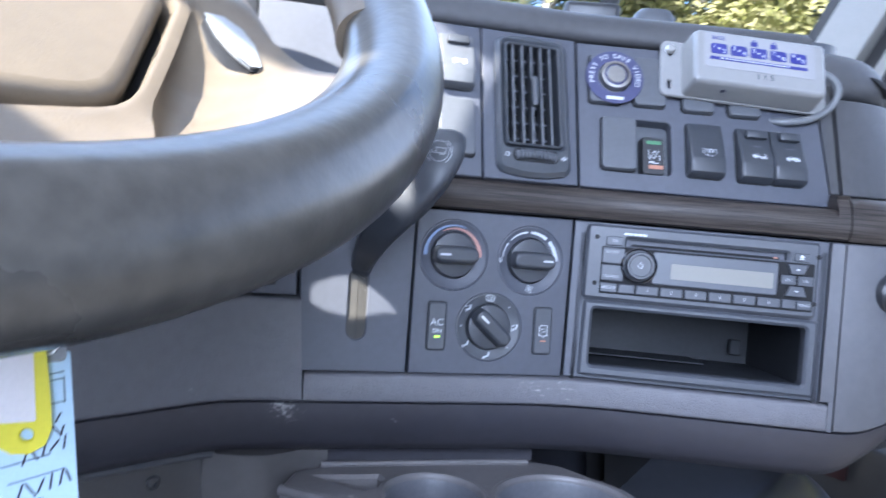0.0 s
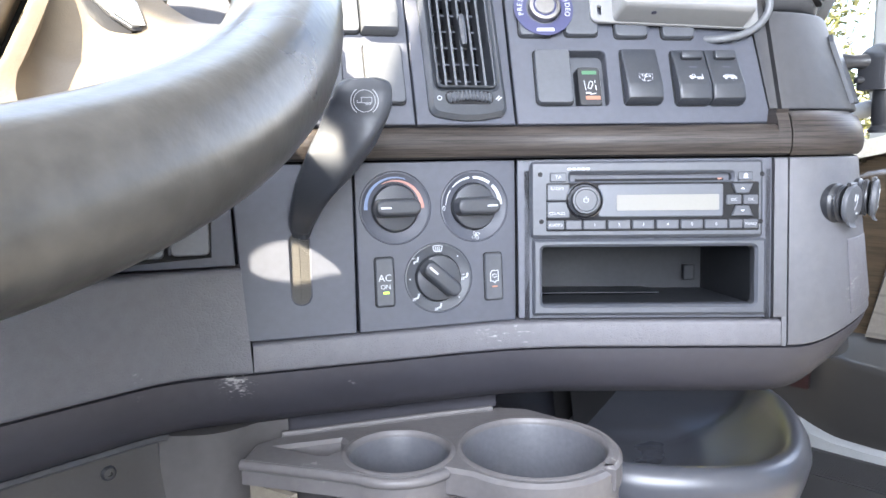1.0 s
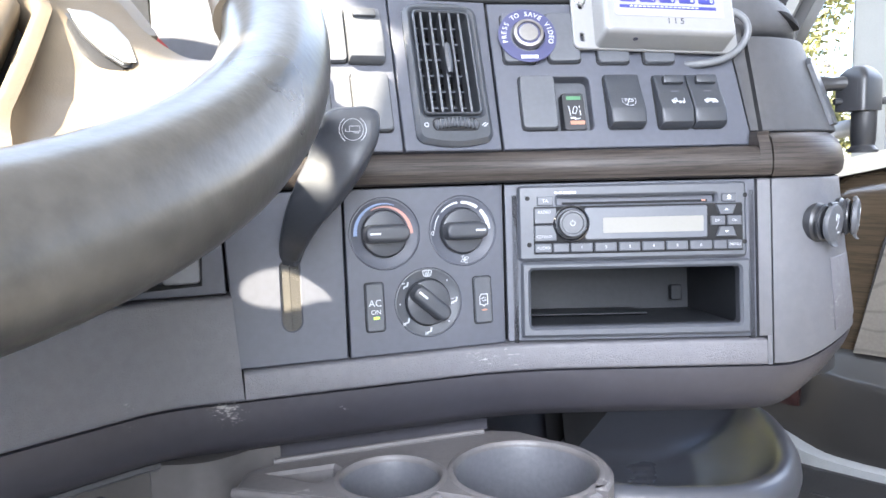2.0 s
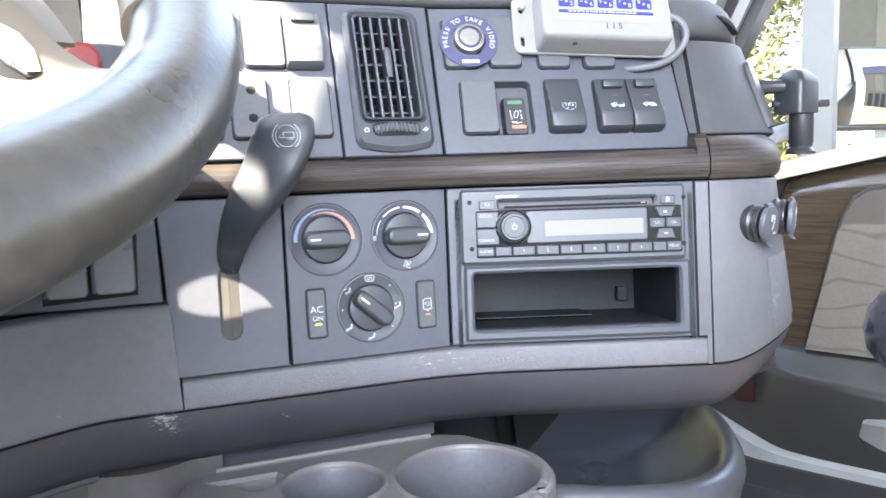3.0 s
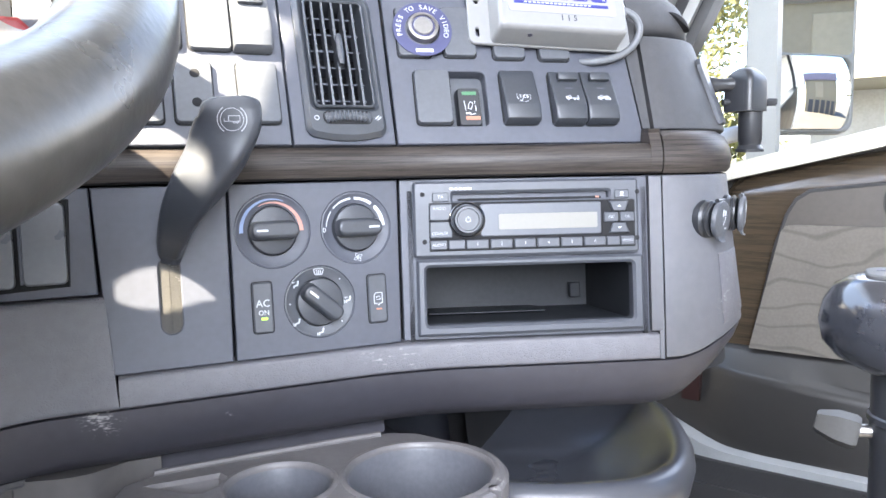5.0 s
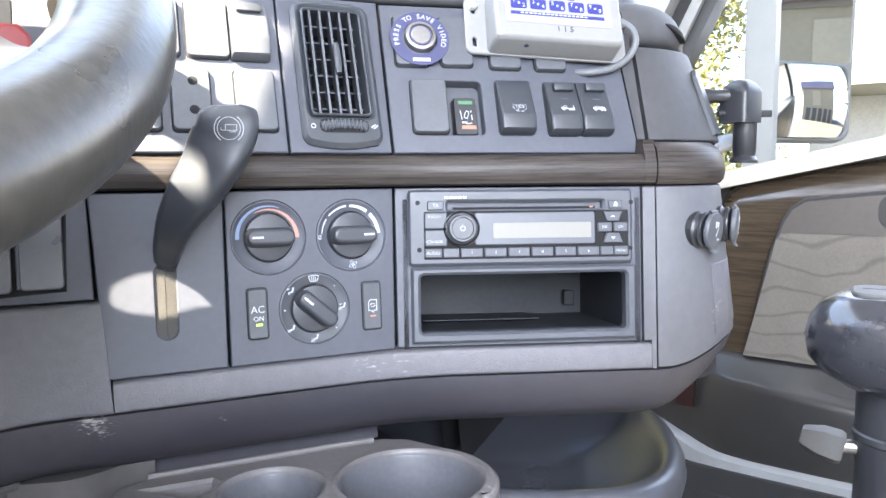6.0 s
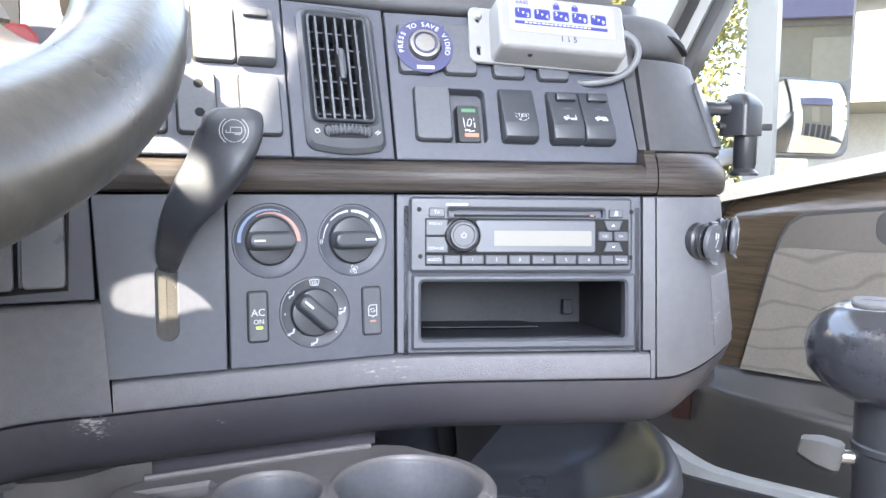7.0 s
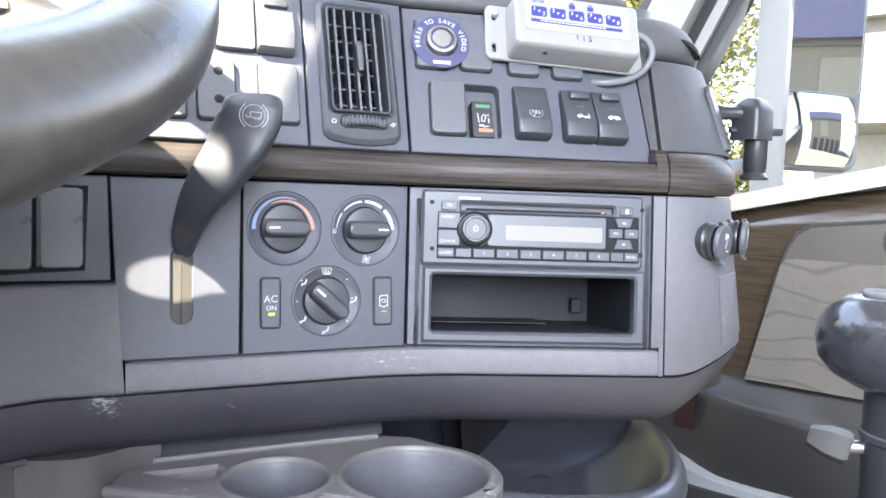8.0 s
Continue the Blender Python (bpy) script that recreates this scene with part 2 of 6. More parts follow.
CARPET = material("grey_beige_carpet", (0.11, 0.105, 0.10), 0.95, vary=0.15, scale=14, bump=0.6, bump_scale=400)
SILL = material("grey_metal_sill", (0.21, 0.22, 0.23), 0.42, vary=0.08, bump=0.1)
LINING = material("grey_cab_lining", (0.60, 0.58, 0.55), 0.85, vary=0.08, bump=0.3)
YELLOW = material("yellow_plastic", (0.62, 0.55, 0.03), 0.4, vary=0.05)
PAPER = material("pale_blue_paper", (0.42, 0.56, 0.68), 0.75, vary=0.05)
PAGE = material("pinkish_white_paper", (0.62, 0.58, 0.57), 0.75, vary=0.04)
CARD = material("white_paper", (0.205, 0.205, 0.212), 0.75, vary=0.04)
INK = material("ink", (0.02, 0.02, 0.04), 0.6)
MIRROR = bpy.data.materials.new("mirror_glass")
MIRROR.use_nodes = True
MIRROR.node_tree.nodes["Principled BSDF"].inputs["Base Color"].default_value = (0.80, 0.81, 0.80, 1)
MIRROR.node_tree.nodes["Principled BSDF"].inputs["Metallic"].default_value = 1.0
MIRROR.node_tree.nodes["Principled BSDF"].inputs["Roughness"].default_value = 0.015

# ---------------------------------------------------------------- mesh helpers


def thing(name, m=None, label="", category="", group="", kind=""):
    ob = new(name)
    ob.empty_display_size = 0.02
    if m is not None:
        ob.matrix_basis = m
    return tagged(ob, label, category, group, kind)


def part(name, bm, mat, parent, label="", m=None, smooth=True):
    me = bpy.data.meshes.new(name)
    bmesh.ops.recalc_face_normals(bm, faces=bm.faces)
    bm.to_mesh(me)
    bm.free()
    me.materials.append(mat)
    if smooth:
        me.polygons.foreach_set("use_smooth", [True] * len(me.polygons))
        me.set_sharp_from_angle(angle=radians(38))
    ob = new(name, me)
    if parent is not None:
        ob.parent = parent
    if m is not None:
        ob.matrix_basis = m
    return tagged(ob, label)


def box(w, h, d, bevel=0.0, seg=2, at=(0, 0, 0), taper=1.0):
    """A block w x h x d, its back at z = 0 and its front at z = d, with rounded edges."""
    bm = bmesh.new()
    bmesh.ops.create_cube(bm, size=1.0)
    for v in bm.verts:
        k = taper if v.co.z > 0 else 1.0
        v.co = Vector((v.co.x * w * k, v.co.y * h * k, (v.co.z + 0.5) * d))
    if bevel:
        bmesh.ops.bevel(bm, geom=list(bm.edges), offset=bevel, segments=seg, profile=0.5, affect="EDGES")
    bmesh.ops.translate(bm, verts=bm.verts, vec=at)
    return bm


def lathe(profile, seg=32, at=(0, 0, 0)):
    """Turns (radius, height) pairs round the z axis."""
    bm = bmesh.new()
    rings = []
    for r, z in profile:
        if r < 1e-6:
            rings.append([bm.verts.new((0, 0, z))])
        else:
            rings.append([bm.verts.new((r * math.cos(2 * math.pi * i / seg), r * math.sin(2 * math.pi * i / seg), z)) for i in range(seg)])
    for a, b in zip(rings, rings[1:]):
        for i in range(seg):
            j = (i + 1) % seg
            if len(a) == 1 and len(b) == 1:
                continue
            if len(a) == 1:
                bm.faces.new((a[0], b[i], b[j]))
            elif len(b) == 1:
                bm.faces.new((a[i], b[0], a[j]))
            else:
                bm.faces.new((a[i], b[i], b[j], a[j]))
    bmesh.ops.translate(bm, verts=bm.verts, vec=at)
    return bm


def rounded(w, h, r, n=5, cx=0.0, cy=0.0):
    """Corner-rounded rectangle outline, counter-clockwise."""
    pts = []
    r = min(r, w / 2 - 1e-5, h / 2 - 1e-5)
    for sx, sy, a0 in ((1, 1, 0), (-1, 1, 90), (-1, -1, 180), (1, -1, 270)):
        for k in range(n + 1):
            a = radians(a0 + 90 * k / n)
            pts.append((cx + sx * (w / 2 - r) + r * math.cos(a), cy + sy * (h / 2 - r) + r * math.sin(a)))
    return pts


def ring_pts(r, n=32, cx=0.0, cy=0.0):
    return [(cx + r * math.cos(2 * math.pi * i / n), cy + r * math.sin(2 * math.pi * i / n)) for i in range(n)]


def plate(outer, holes=(), d=0.003, chamfer=0.0008, back=0.0):
    """A plate with the given outline and holes, from z = back to z = d, chamfered round its front edges."""
    bm = bmesh.new()

    def inset(pts, k):
        n = len(pts)
        res = []
        for i in range(n):
            p0, p1, p2 = Vector(pts[i - 1]), Vector(pts[i]), Vector(pts[(i + 1) % n])
            e1, e2 = (p1 - p0), (p2 - p1)
            if e1.length < 1e-9 or e2.length < 1e-9:
                res.append(tuple(p1))
                continue
            n1, n2 = Vector((-e1.y, e1.x)).normalized(), Vector((-e2.y, e2.x)).normalized()
            b = n1 + n2
            b = b / max(0.3, b.length_squared / 2) / 1.0
            res.append(tuple(p1 + b * k))
        return res

    loops = []
    for pts, sign in [(outer, 1)] + [(h, -1) for h in holes]:
        front = [bm.verts.new((x, y, d)) for x, y in inset(pts, chamfer * sign)]
        side = [bm.verts.new((x, y, d - chamfer)) for x, y in pts]
        rear = [bm.verts.new((x, y, back)) for x, y in pts]
        n = len(pts)
        for a, b in ((front, side), (side, rear)):
            for i in range(n):
                bm.faces.new((a[i], a[(i + 1) % n], b[(i + 1) % n], b[i]))
        loops.append((front, rear))
    for which in (0, 1):
        edges = []
        for lp in loops:
            vs = lp[which]
            for i in range(len(vs)):
                e = bm.edges.get((vs[i], vs[(i + 1) % len(vs)]))
                edges.append(e)
        if which == 1 and holes:
            bmesh.ops.triangle_fill(bm, edges=edges, use_beauty=True)
        elif which == 1:
            bm.faces.new(loops[0][1])
        elif holes:
            bmesh.ops.triangle_fill(bm, edges=edges, use_beauty=True)
        else:
            bm.faces.new(loops[0][0])
    return bm


def tube(points, radius, seg=10, closed=False, flat=1.0):
    """A round tube along 3D points; radius may be a list."""
    bm = bmesh.new()
    pts = [Vector(p) for p in points]
    n = len(pts)
    rads = radius if isinstance(radius, (list, tuple)) else [radius] * n
    rings, ref = [], None
    for i, p in enumerate(pts):
        a = pts[i - 1] if (i > 0 or closed) else pts[0]
        b = pts[(i + 1) % n] if (i < n - 1 or closed) else pts[-1]
        t = (b - a).normalized()
        if ref is None:
            ref = t.cross(Vector((0.13, 0.27, 0.95))).normalized()
        ref = (ref - t * ref.dot(t)).normalized()
        up = t.cross(ref)
        rings.append([bm.verts.new(p + (ref * math.cos(2 * math.pi * k / seg) + up * math.sin(2 * math.pi * k / seg) * flat) * rads[i]) for k in range(seg)])
    for i in range(n if closed else n - 1):
        a, b = rings[i], rings[(i + 1) % n]
        for k in range(seg):
            bm.faces.new((a[k], a[(k + 1) % seg], b[(k + 1) % seg], b[k]))
    if not closed:
        bm.faces.new(rings[0])
        bm.faces.new(rings[-1][::-1])
    return bm


def spline(pts, n=8):
    """Points along a smooth curve through pts."""
    P = [Vector(p) for p in pts]
    P = [P[0] * 2 - P[1]] + P + [P[-1] * 2 - P[-2]]
    out = []
    for i in range(1, len(P) - 2):
        for k in range(n):
            t = k / n
            a, b, c, d = P[i - 1:i + 3]
            out.append(0.5 * ((2 * b) + (c - a) * t + (2 * a - 5 * b + 4 * c - d) * t * t + (3 * b - a - 3 * c + d) * t ** 3))
    return out + [P[-2]]


def loft(rings, caps=True, closed=False):
    """Skins rings of equal length."""
    bm = bmesh.new()
    vs = [[bm.verts.new(p) for p in r] for r in rings]
    n = len(vs[0])
    for i in range(len(vs) if closed else len(vs) - 1):
        a, b = vs[i], vs[(i + 1) % len(vs)]
        for k in range(n):
            bm.faces.new((a[k], a[(k + 1) % n], b[(k + 1) % n], b[k]))
    if caps and not closed:
        ends = [bm.faces.new(vs[0][::-1]), bm.faces.new(vs[-1])]
        size = min(e.calc_length() for e in ends[1].edges)
        bmesh.ops.inset_individual(bm, faces=ends, thickness=min(0.0007, size * 0.3), depth=0.0)
    return bm


def join(*bms):
    """All the given meshes as one."""
    out = bmesh.new()
    for bm in bms:
        me = bpy.data.meshes.new("tmp")
        bm.to_mesh(me)
        bm.free()
        out.from_mesh(me)
        bpy.data.meshes.remove(me)
    return out


def moved(bm, m):
    bmesh.ops.transform(bm, matrix=m, verts=bm.verts)
    return bm


def text_mesh(body, size, at=(0, 0, 0), turn=0.0, thick=0.00015, align="CENTER"):
    cu = bpy.data.curves.new("lettering", "FONT")
    cu.body, cu.size, cu.extrude, cu.align_x, cu.align_y = body, size, thick, align, "CENTER"
    cu.resolution_u = 3
    tmp = new("lettering", cu)
    bpy.context.view_layer.update()
    me = bpy.data.meshes.new_from_object(tmp.evaluated_get(bpy.context.evaluated_depsgraph_get()))
    bpy.data.objects.remove(tmp)
    bpy.data.curves.remove(cu)
    bm = bmesh.new()
    bm.from_mesh(me)
    bpy.data.meshes.remove(me)
    return moved(bm, Matrix.Translation(at) @ pose(0, 0, 0, 0, 0, turn))


def arc_band(r0, r1, a0, a1, n=24, d=0.0003, at=(0, 0, 0)):
    """A flat curved band between two angles in degrees; r0 and r1 may be pairs, from start to end."""
    bm = bmesh.new()
    lo, hi = [], []
    for i in range(n + 1):
        t = i / n
        a = radians(a0 + (a1 - a0) * t)
        ra = r0[0] + (r0[1] - r0[0]) * t if isinstance(r0, tuple) else r0
        rb = r1[0] + (r1[1] - r1[0]) * t if isinstance(r1, tuple) else r1
        for r, lst in ((ra, lo), (rb, hi)):
            lst.append((bm.verts.new((r * math.cos(a), r * math.sin(a), 0)), bm.verts.new((r * math.cos(a), r * math.sin(a), d))))
    for i in range(n):
        bm.faces.new((lo[i][1], hi[i][1], hi[i + 1][1], lo[i + 1][1]))
        bm.faces.new((lo[i][0], lo[i][1], lo[i + 1][1], lo[i + 1][0]))
        bm.faces.new((hi[i][1], hi[i][0], hi[i + 1][0], hi[i + 1][1]))
    bmesh.ops.translate(bm, verts=bm.verts, vec=at)
    return bm


# ---------------------------------------------------------------- the dashboard's planes


class Face:
    """A flat field of the dashboard: y = y0 + slope (x - 0.108) + tilt (z - zr), seen from -y."""

    def __init__(self, y0, slope, tilt, zr):
        self.y0, self.slope, self.tilt, self.zr = y0, slope, tilt, zr
        self.o = Vector((0.108, y0, zr))
        self.ax = Vector((1, slope, 0)).normalized()
        self.az = Vector((slope, -1, tilt)).normalized()
        self.ay = self.az.cross(self.ax)
        self.m = Matrix.Translation(self.o) @ Matrix((self.ax, self.ay, self.az)).transposed().to_4x4()

    def sh(self, x, z):
        """Field coordinates of the point of the face above world x, z."""
        p = Vector((x, self.y0 + self.slope * (x - 0.108) + self.tilt * (z - self.zr), z)) - self.o
        return p.dot(self.ax), p.dot(self.ay)

    def at(self, x, z, d=0.0, turn=0.0):
        s, h = self.sh(x, z)
        return self.m @ pose(s, h, d, 0, 0, turn)

    def quad(self, pts):
        return [self.sh(x, z) for x, z in pts]


LA = Face(0.600, 0.33, 0.105, 0.95)
LC = Face(0.600, 0.0, 0.105, 0.95)
UA = Face(0.601, 0.33, 0.38, 1.01)
UC = Face(0.601, 0.12, 0.40, 1.01)


def plan(u, upper=False, bend=0.006):
    """Plan of the dashboard's front along its length, u = 0 at the bend: a place and the way out of the face. bend: half the length over which it turns."""
    slope_c = 0.12 if upper else 0.0
    dirs = [(-9, math.atan(1.1)), (-0.31, math.atan(1.1)), (-0.26, math.atan(0.33)), (-bend, math.atan(0.33)), (bend, math.atan(slope_c)), (0.227, math.atan(slope_c)), (0.352 if upper else 0.320, radians(66)), (9, radians(66))]

    def heading(v):
        for (a, ha), (b, hb) in zip(dirs, dirs[1:]):
            if v <= b:
                return ha + (hb - ha) * (v - a) / (b - a)
        return dirs[-1][1]

    c = math.cos(math.atan(slope_c))
    x, y = 0.108 + bend * c, (0.601 if upper else 0.600) + bend * c * slope_c
    n = max(2, int(abs(u - bend) / 0.003))
    du = (u - bend) / n
    for i in range(n):
        h = heading(bend + (i + 0.5) * du)
        x, y = x + du * math.cos(h), y + du * math.sin(h)
    h = heading(u)
    return Vector((x, y, 0)), Vector((math.sin(h), -math.cos(h), 0))


def lean(z):
    return 0.105 * (0.95 - z) if z < 1.002 else -0.38 * (z - 1.01)


def sweep(u0, u1, profile, upper=False, n=None, caps=True, bend=0.006):
    """A closed profile of (proud, z) swept along the plan of the dashboard."""
    n = n or max(3, int((u1 - u0) / 0.008))
    rings = []
    for i in range(n + 1):
        p, out = plan(u0 + (u1 - u0) * i / n, upper, bend)
        rings.append([p + out * (d + (-0.38 * (z - 1.01) if upper else lean(z))) + Vector((0, 0, z)) for d, z in profile])
    return loft(rings, caps)


def soft_profile(z0, z1, front, back, r=0.002, n=3):
    """Outline of a bar from z0 to z1 whose front edges are rounded."""
    pts = [(back, z0)]
    for k in range(n + 1):
        a = radians(-90 + 90 * k / n)
        pts.append((front - r + r * math.cos(a), z0 + r + r * math.sin(a)))
    for k in range(n + 1):
        a = radians(90 * k / n)
        pts.append((front - r + r * math.cos(a), z1 - r + r * math.sin(a)))
    return pts + [(back, z1)]


def plan_pose(u, z, d=0.0, upper=False):
    p, out = plan(u, upper)
    k = d + (-0.38 * (z - 1.01) if upper else lean(z))
    ay = Vector((0, 0, 1))
    return Matrix.Translation(p + out * k + Vector((0, 0, z))) @ Matrix((ay.cross(out), ay, out)).transposed().to_4x4()


def u_of(x, slope=0.33):
    """Length along the plan for a world x on the two flat fields."""
    return (x - 0.108) * math.hypot(1, 0.33) if x < 0.108 else x - 0.108

# ---------------------------------------------------------------- dashboard

dash = thing("dashboard", None, "grey and taupe moulded truck dashboard with dark wood trim", "dashboard")
# black filling behind the panels, so their joints read as shaded
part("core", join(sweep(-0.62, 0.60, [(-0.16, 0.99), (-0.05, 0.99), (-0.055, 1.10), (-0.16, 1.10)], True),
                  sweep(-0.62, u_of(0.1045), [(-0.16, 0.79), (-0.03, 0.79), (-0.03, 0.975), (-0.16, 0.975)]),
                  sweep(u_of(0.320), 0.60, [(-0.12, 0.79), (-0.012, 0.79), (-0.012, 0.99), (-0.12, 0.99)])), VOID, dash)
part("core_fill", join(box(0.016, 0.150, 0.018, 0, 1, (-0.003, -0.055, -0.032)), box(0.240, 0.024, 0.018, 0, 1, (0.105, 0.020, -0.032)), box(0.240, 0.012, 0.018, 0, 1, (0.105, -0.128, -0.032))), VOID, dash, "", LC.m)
LOWER = sweep(-0.62, 0.60, [(-0.14, 0.770), (-0.075, 0.758), (-0.040, 0.757), (-0.026, 0.761), (-0.014, 0.772), (-0.005, 0.787), (-0.0005, 0.800), (0.0005, 0.8055), (-0.004, 0.8065), (-0.14, 0.8065)], bend=0.055)


def rise(bm):
    """Lifts the lower edges where the dashboard turns round its passenger's end."""
    for v in bm.verts:
        k = max(0.0, min(1.0, (v.co.x - 0.335) / 0.085))
        k = k * k * (3 - 2 * k)
        v.co.z += 0.021 * k * max(0.0, min(1.0, (0.91 - v.co.z) / 0.095))
    return bm


for v in LOWER.verts:
    # the lower edge draws in round the passenger's end
    k = max(0.0, min(1.0, (v.co.x - 0.31) / 0.11))
    k = k * k * (3 - 2 * k)
    v.co.z = 0.8065 - (0.8065 - v.co.z) * (1 - 0.40 * k)
rise(LOWER)
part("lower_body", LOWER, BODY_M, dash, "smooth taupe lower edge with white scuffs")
part("leather_strip", sweep(u_of(-0.1026), u_of(0.3225), soft_profile(0.8075, 0.8295, 0.0045, -0.02, 0.003), bend=0.055), TAUPE, dash, "leather-grained taupe strip")
part("wood_trim", sweep(-0.62, u_of(0.3168), [(-0.02, 0.9645), (0.002, 0.9645), (0.0075, 0.9665), (0.0105, 0.972), (0.0115, 0.978), (0.0105, 0.984), (0.007, 0.989), (0.001, 0.9905), (-0.02, 0.9905)], bend=0.05), WOOD, dash, "dark brown glossy wood trim")
part("side_wood_trim", sweep(u_of(0.3290), 0.60, [(-0.02, 0.9645), (0.003, 0.9645), (0.0065, 0.968), (0.0085, 0.976), (0.008, 0.986), (0.004, 0.996), (-0.003, 1.001), (-0.02, 1.001)]), WOOD, dash, "dark brown glossy wood trim")
part("wood_corner", sweep(u_of(0.3170), u_of(0.3268), [(-0.02, 0.9645), (0.002, 0.9645), (0.0075, 0.9665), (0.0105, 0.972), (0.0110, 0.980), (0.009, 0.990), (0.004, 0.999), (-0.003, 1.002), (-0.02, 1.002)]), WOOD, dash, "raised wood trim end")
part("side_column", join(sweep(u_of(0.3168), u_of(0.3275), soft_profile(0.8310, 0.963, 0.003, -0.02, 0.002)), sweep(u_of(0.3236), u_of(0.3275), soft_profile(0.8072, 0.8325, 0.0029, -0.02, 0.001))), TAUPE_F, dash)

part("side_lower_cover", rise(sweep(u_of(0.3290), 0.60, soft_profile(0.8080, 0.963, 0.003, -0.02, 0.002), n=60)), TAUPE_F, dash, "fine-grained taupe side cover")
part("side_upper_cover", sweep(u_of(0.3328), 0.60, soft_profile(1.0025, 1.089, 0.001, -0.03, 0.003), True), SHELL, dash)
part("top_cap", sweep(u_of(0.3250), 0.60, soft_profile(1.0905, 1.135, 0.002, -0.05, 0.02, 6), True), SHELL, dash)
COLUMN = sweep(u_of(0.3080), u_of(0.3298), soft_profile(1.003, 1.1195, -0.0006, -0.03, 0.002), True)
for v in COLUMN.verts:
    v.co.x = max(v.co.x, 0.3217 - (v.co.z - 0.992) * 0.1098)
part("upper_column", COLUMN, SHELL, dash)
part("top_lip", sweep(-0.62, u_of(0.3155), soft_profile(1.1205, 1.150, 0.003, -0.06, 0.013, 5), True), SHELL, dash, "rounded brown dashboard lip")
LEFTP = sweep(-0.62, u_of(-0.1088), soft_profile(0.8072, 0.8865, 0.003, -0.02, 0.004))
for v in LEFTP.verts:
    if v.co.x > -0.116:
        v.co.x += (0.8865 - v.co.z) * 0.070
part("left_leather_panel", LEFTP, TAUPE, dash, "leather-grained taupe knee panel")
part("left_switch_field", plate(LA.quad([(-0.30, 0.8885), (-0.1105, 0.8885), (-0.1150, 0.9630), (-0.30, 0.9630)]), (), 0.001, 0.0008, -0.012), PANEL, dash, "", LA.m)
part("cluster_field", sweep(-0.62, u_of(-0.150), soft_profile(0.992, 1.1195, 0.0, -0.03, 0.002), True), BLACK, dash, "dark instrument cluster panel")

# flat fields
part("lever_field", plate(LA.quad([(-0.1034, 0.8305), (-0.0240, 0.8305), (-0.0265, 0.9630), (-0.1138, 0.9630)]),
                          [rounded(0.0150, 0.056, 0.0075, 6, *LA.sh(-0.0650, 0.8835))], 0.0, 0.0008, -0.012), PANEL, dash, "", LA.m)
part("left_upper_field", plate(UA.quad([(-0.150, 0.9920), (0.0232, 0.9920), (0.0093, 1.1195), (-0.165, 1.1195)]), (), 0.0, 0.0008, -0.012), PANEL, dash, "", UA.m)
part("bay_field", plate(LC.quad([(0.1060, 0.8310), (0.3158, 0.8310), (0.3158, 0.9630), (0.1050, 0.9630)]), [rounded(0.180, 0.050, 0.002, 2, *LC.sh(0.2128, 0.8675))], 0.0, 0.0006, -0.012), PANEL, dash, "", LC.m)


# ---------------------------------------------------------------- cab shell
CABM = Matrix.Translation(SEAT) @ pose(0, 0, 0, 0, 0, 48)


def slab(name, r0, r1, f0, f1, z0, z1, mat, label):
    bm = bmesh.new()
    bmesh.ops.create_cube(bm, size=1.0)
    for v in bm.verts:
        v.co = Vector((r0 if v.co.x < 0 else r1, f0 if v.co.y < 0 else f1, z0 if v.co.z < 0 else z1))
    return tagged(part(name, bm, mat, None, label, CABM, smooth=False), kind="structure")


def prism(pts, r0, r1):
    """An outline in (f, z) given thickness across the cab."""
    return loft([[(r0, f, z) for f, z in pts], [(r1, f, z) for f, z in pts]])


slab("floor", -0.60, 1.46, -0.06, 1.25, 0.34, 0.40, RUBBER, "black rubber cab floor")
slab("floor_rear", -0.60, 1.46, -1.40, -0.06, 0.34, 0.41, CARPET, "grey-beige carpeted floor behind the dashboard")
slab("ceiling", -0.60, 1.46, -1.40, 0.90, 2.02, 2.06, CEIL, "grey cloth cab roof lining")
# never in view; this pale only to bounce light onto the left dashboard
slab("wall_rear", -0.60, 1.46, -1.45, -1.40, 0.30, 2.06, material("bounce_lining", (0.80, 0.78, 0.74), 0.9, vary=0.06, bump=0.3), "unseen cab rear wall, made pale to bounce light forward")
slab("wall_front", -0.60, 1.46, 1.25, 1.30, 0.30, 1.12, LINING, "grey bulkhead under the windscreen")
slab("wall_driver_low", -0.60, -0.55, -1.40, 1.25, 0.40, 0.98, LINING, "grey driver's door lining")
slab("wall_driver_rear", -0.60, -0.55, -1.40, -0.95, 0.98, 2.02, LINING, "grey lining behind the driver's window")
# unseen walls; their made-up outlines mask the sun into patches on dashboard and lever
tagged(part("wall_driver_sun_mask", prism([(-0.10, 0.98), (-0.10, 2.02), (0.3755, 2.02), (0.3765, 1.98), (0.3745, 1.928), (0.3735, 1.912), (0.371, 1.86), (0.400, 1.838), (0.4005, 1.785), (0.372, 1.783), (0.3685, 1.810), (0.344, 1.803), (0.342, 1.788), (0.320, 1.765), (0.307, 1.693), (0.181, 1.69), (0.181, 0.98)], -0.60, -0.55), LINING, None, "unseen grey lining, its edge toothed to shape the sun patches", CABM, False), kind="structure")
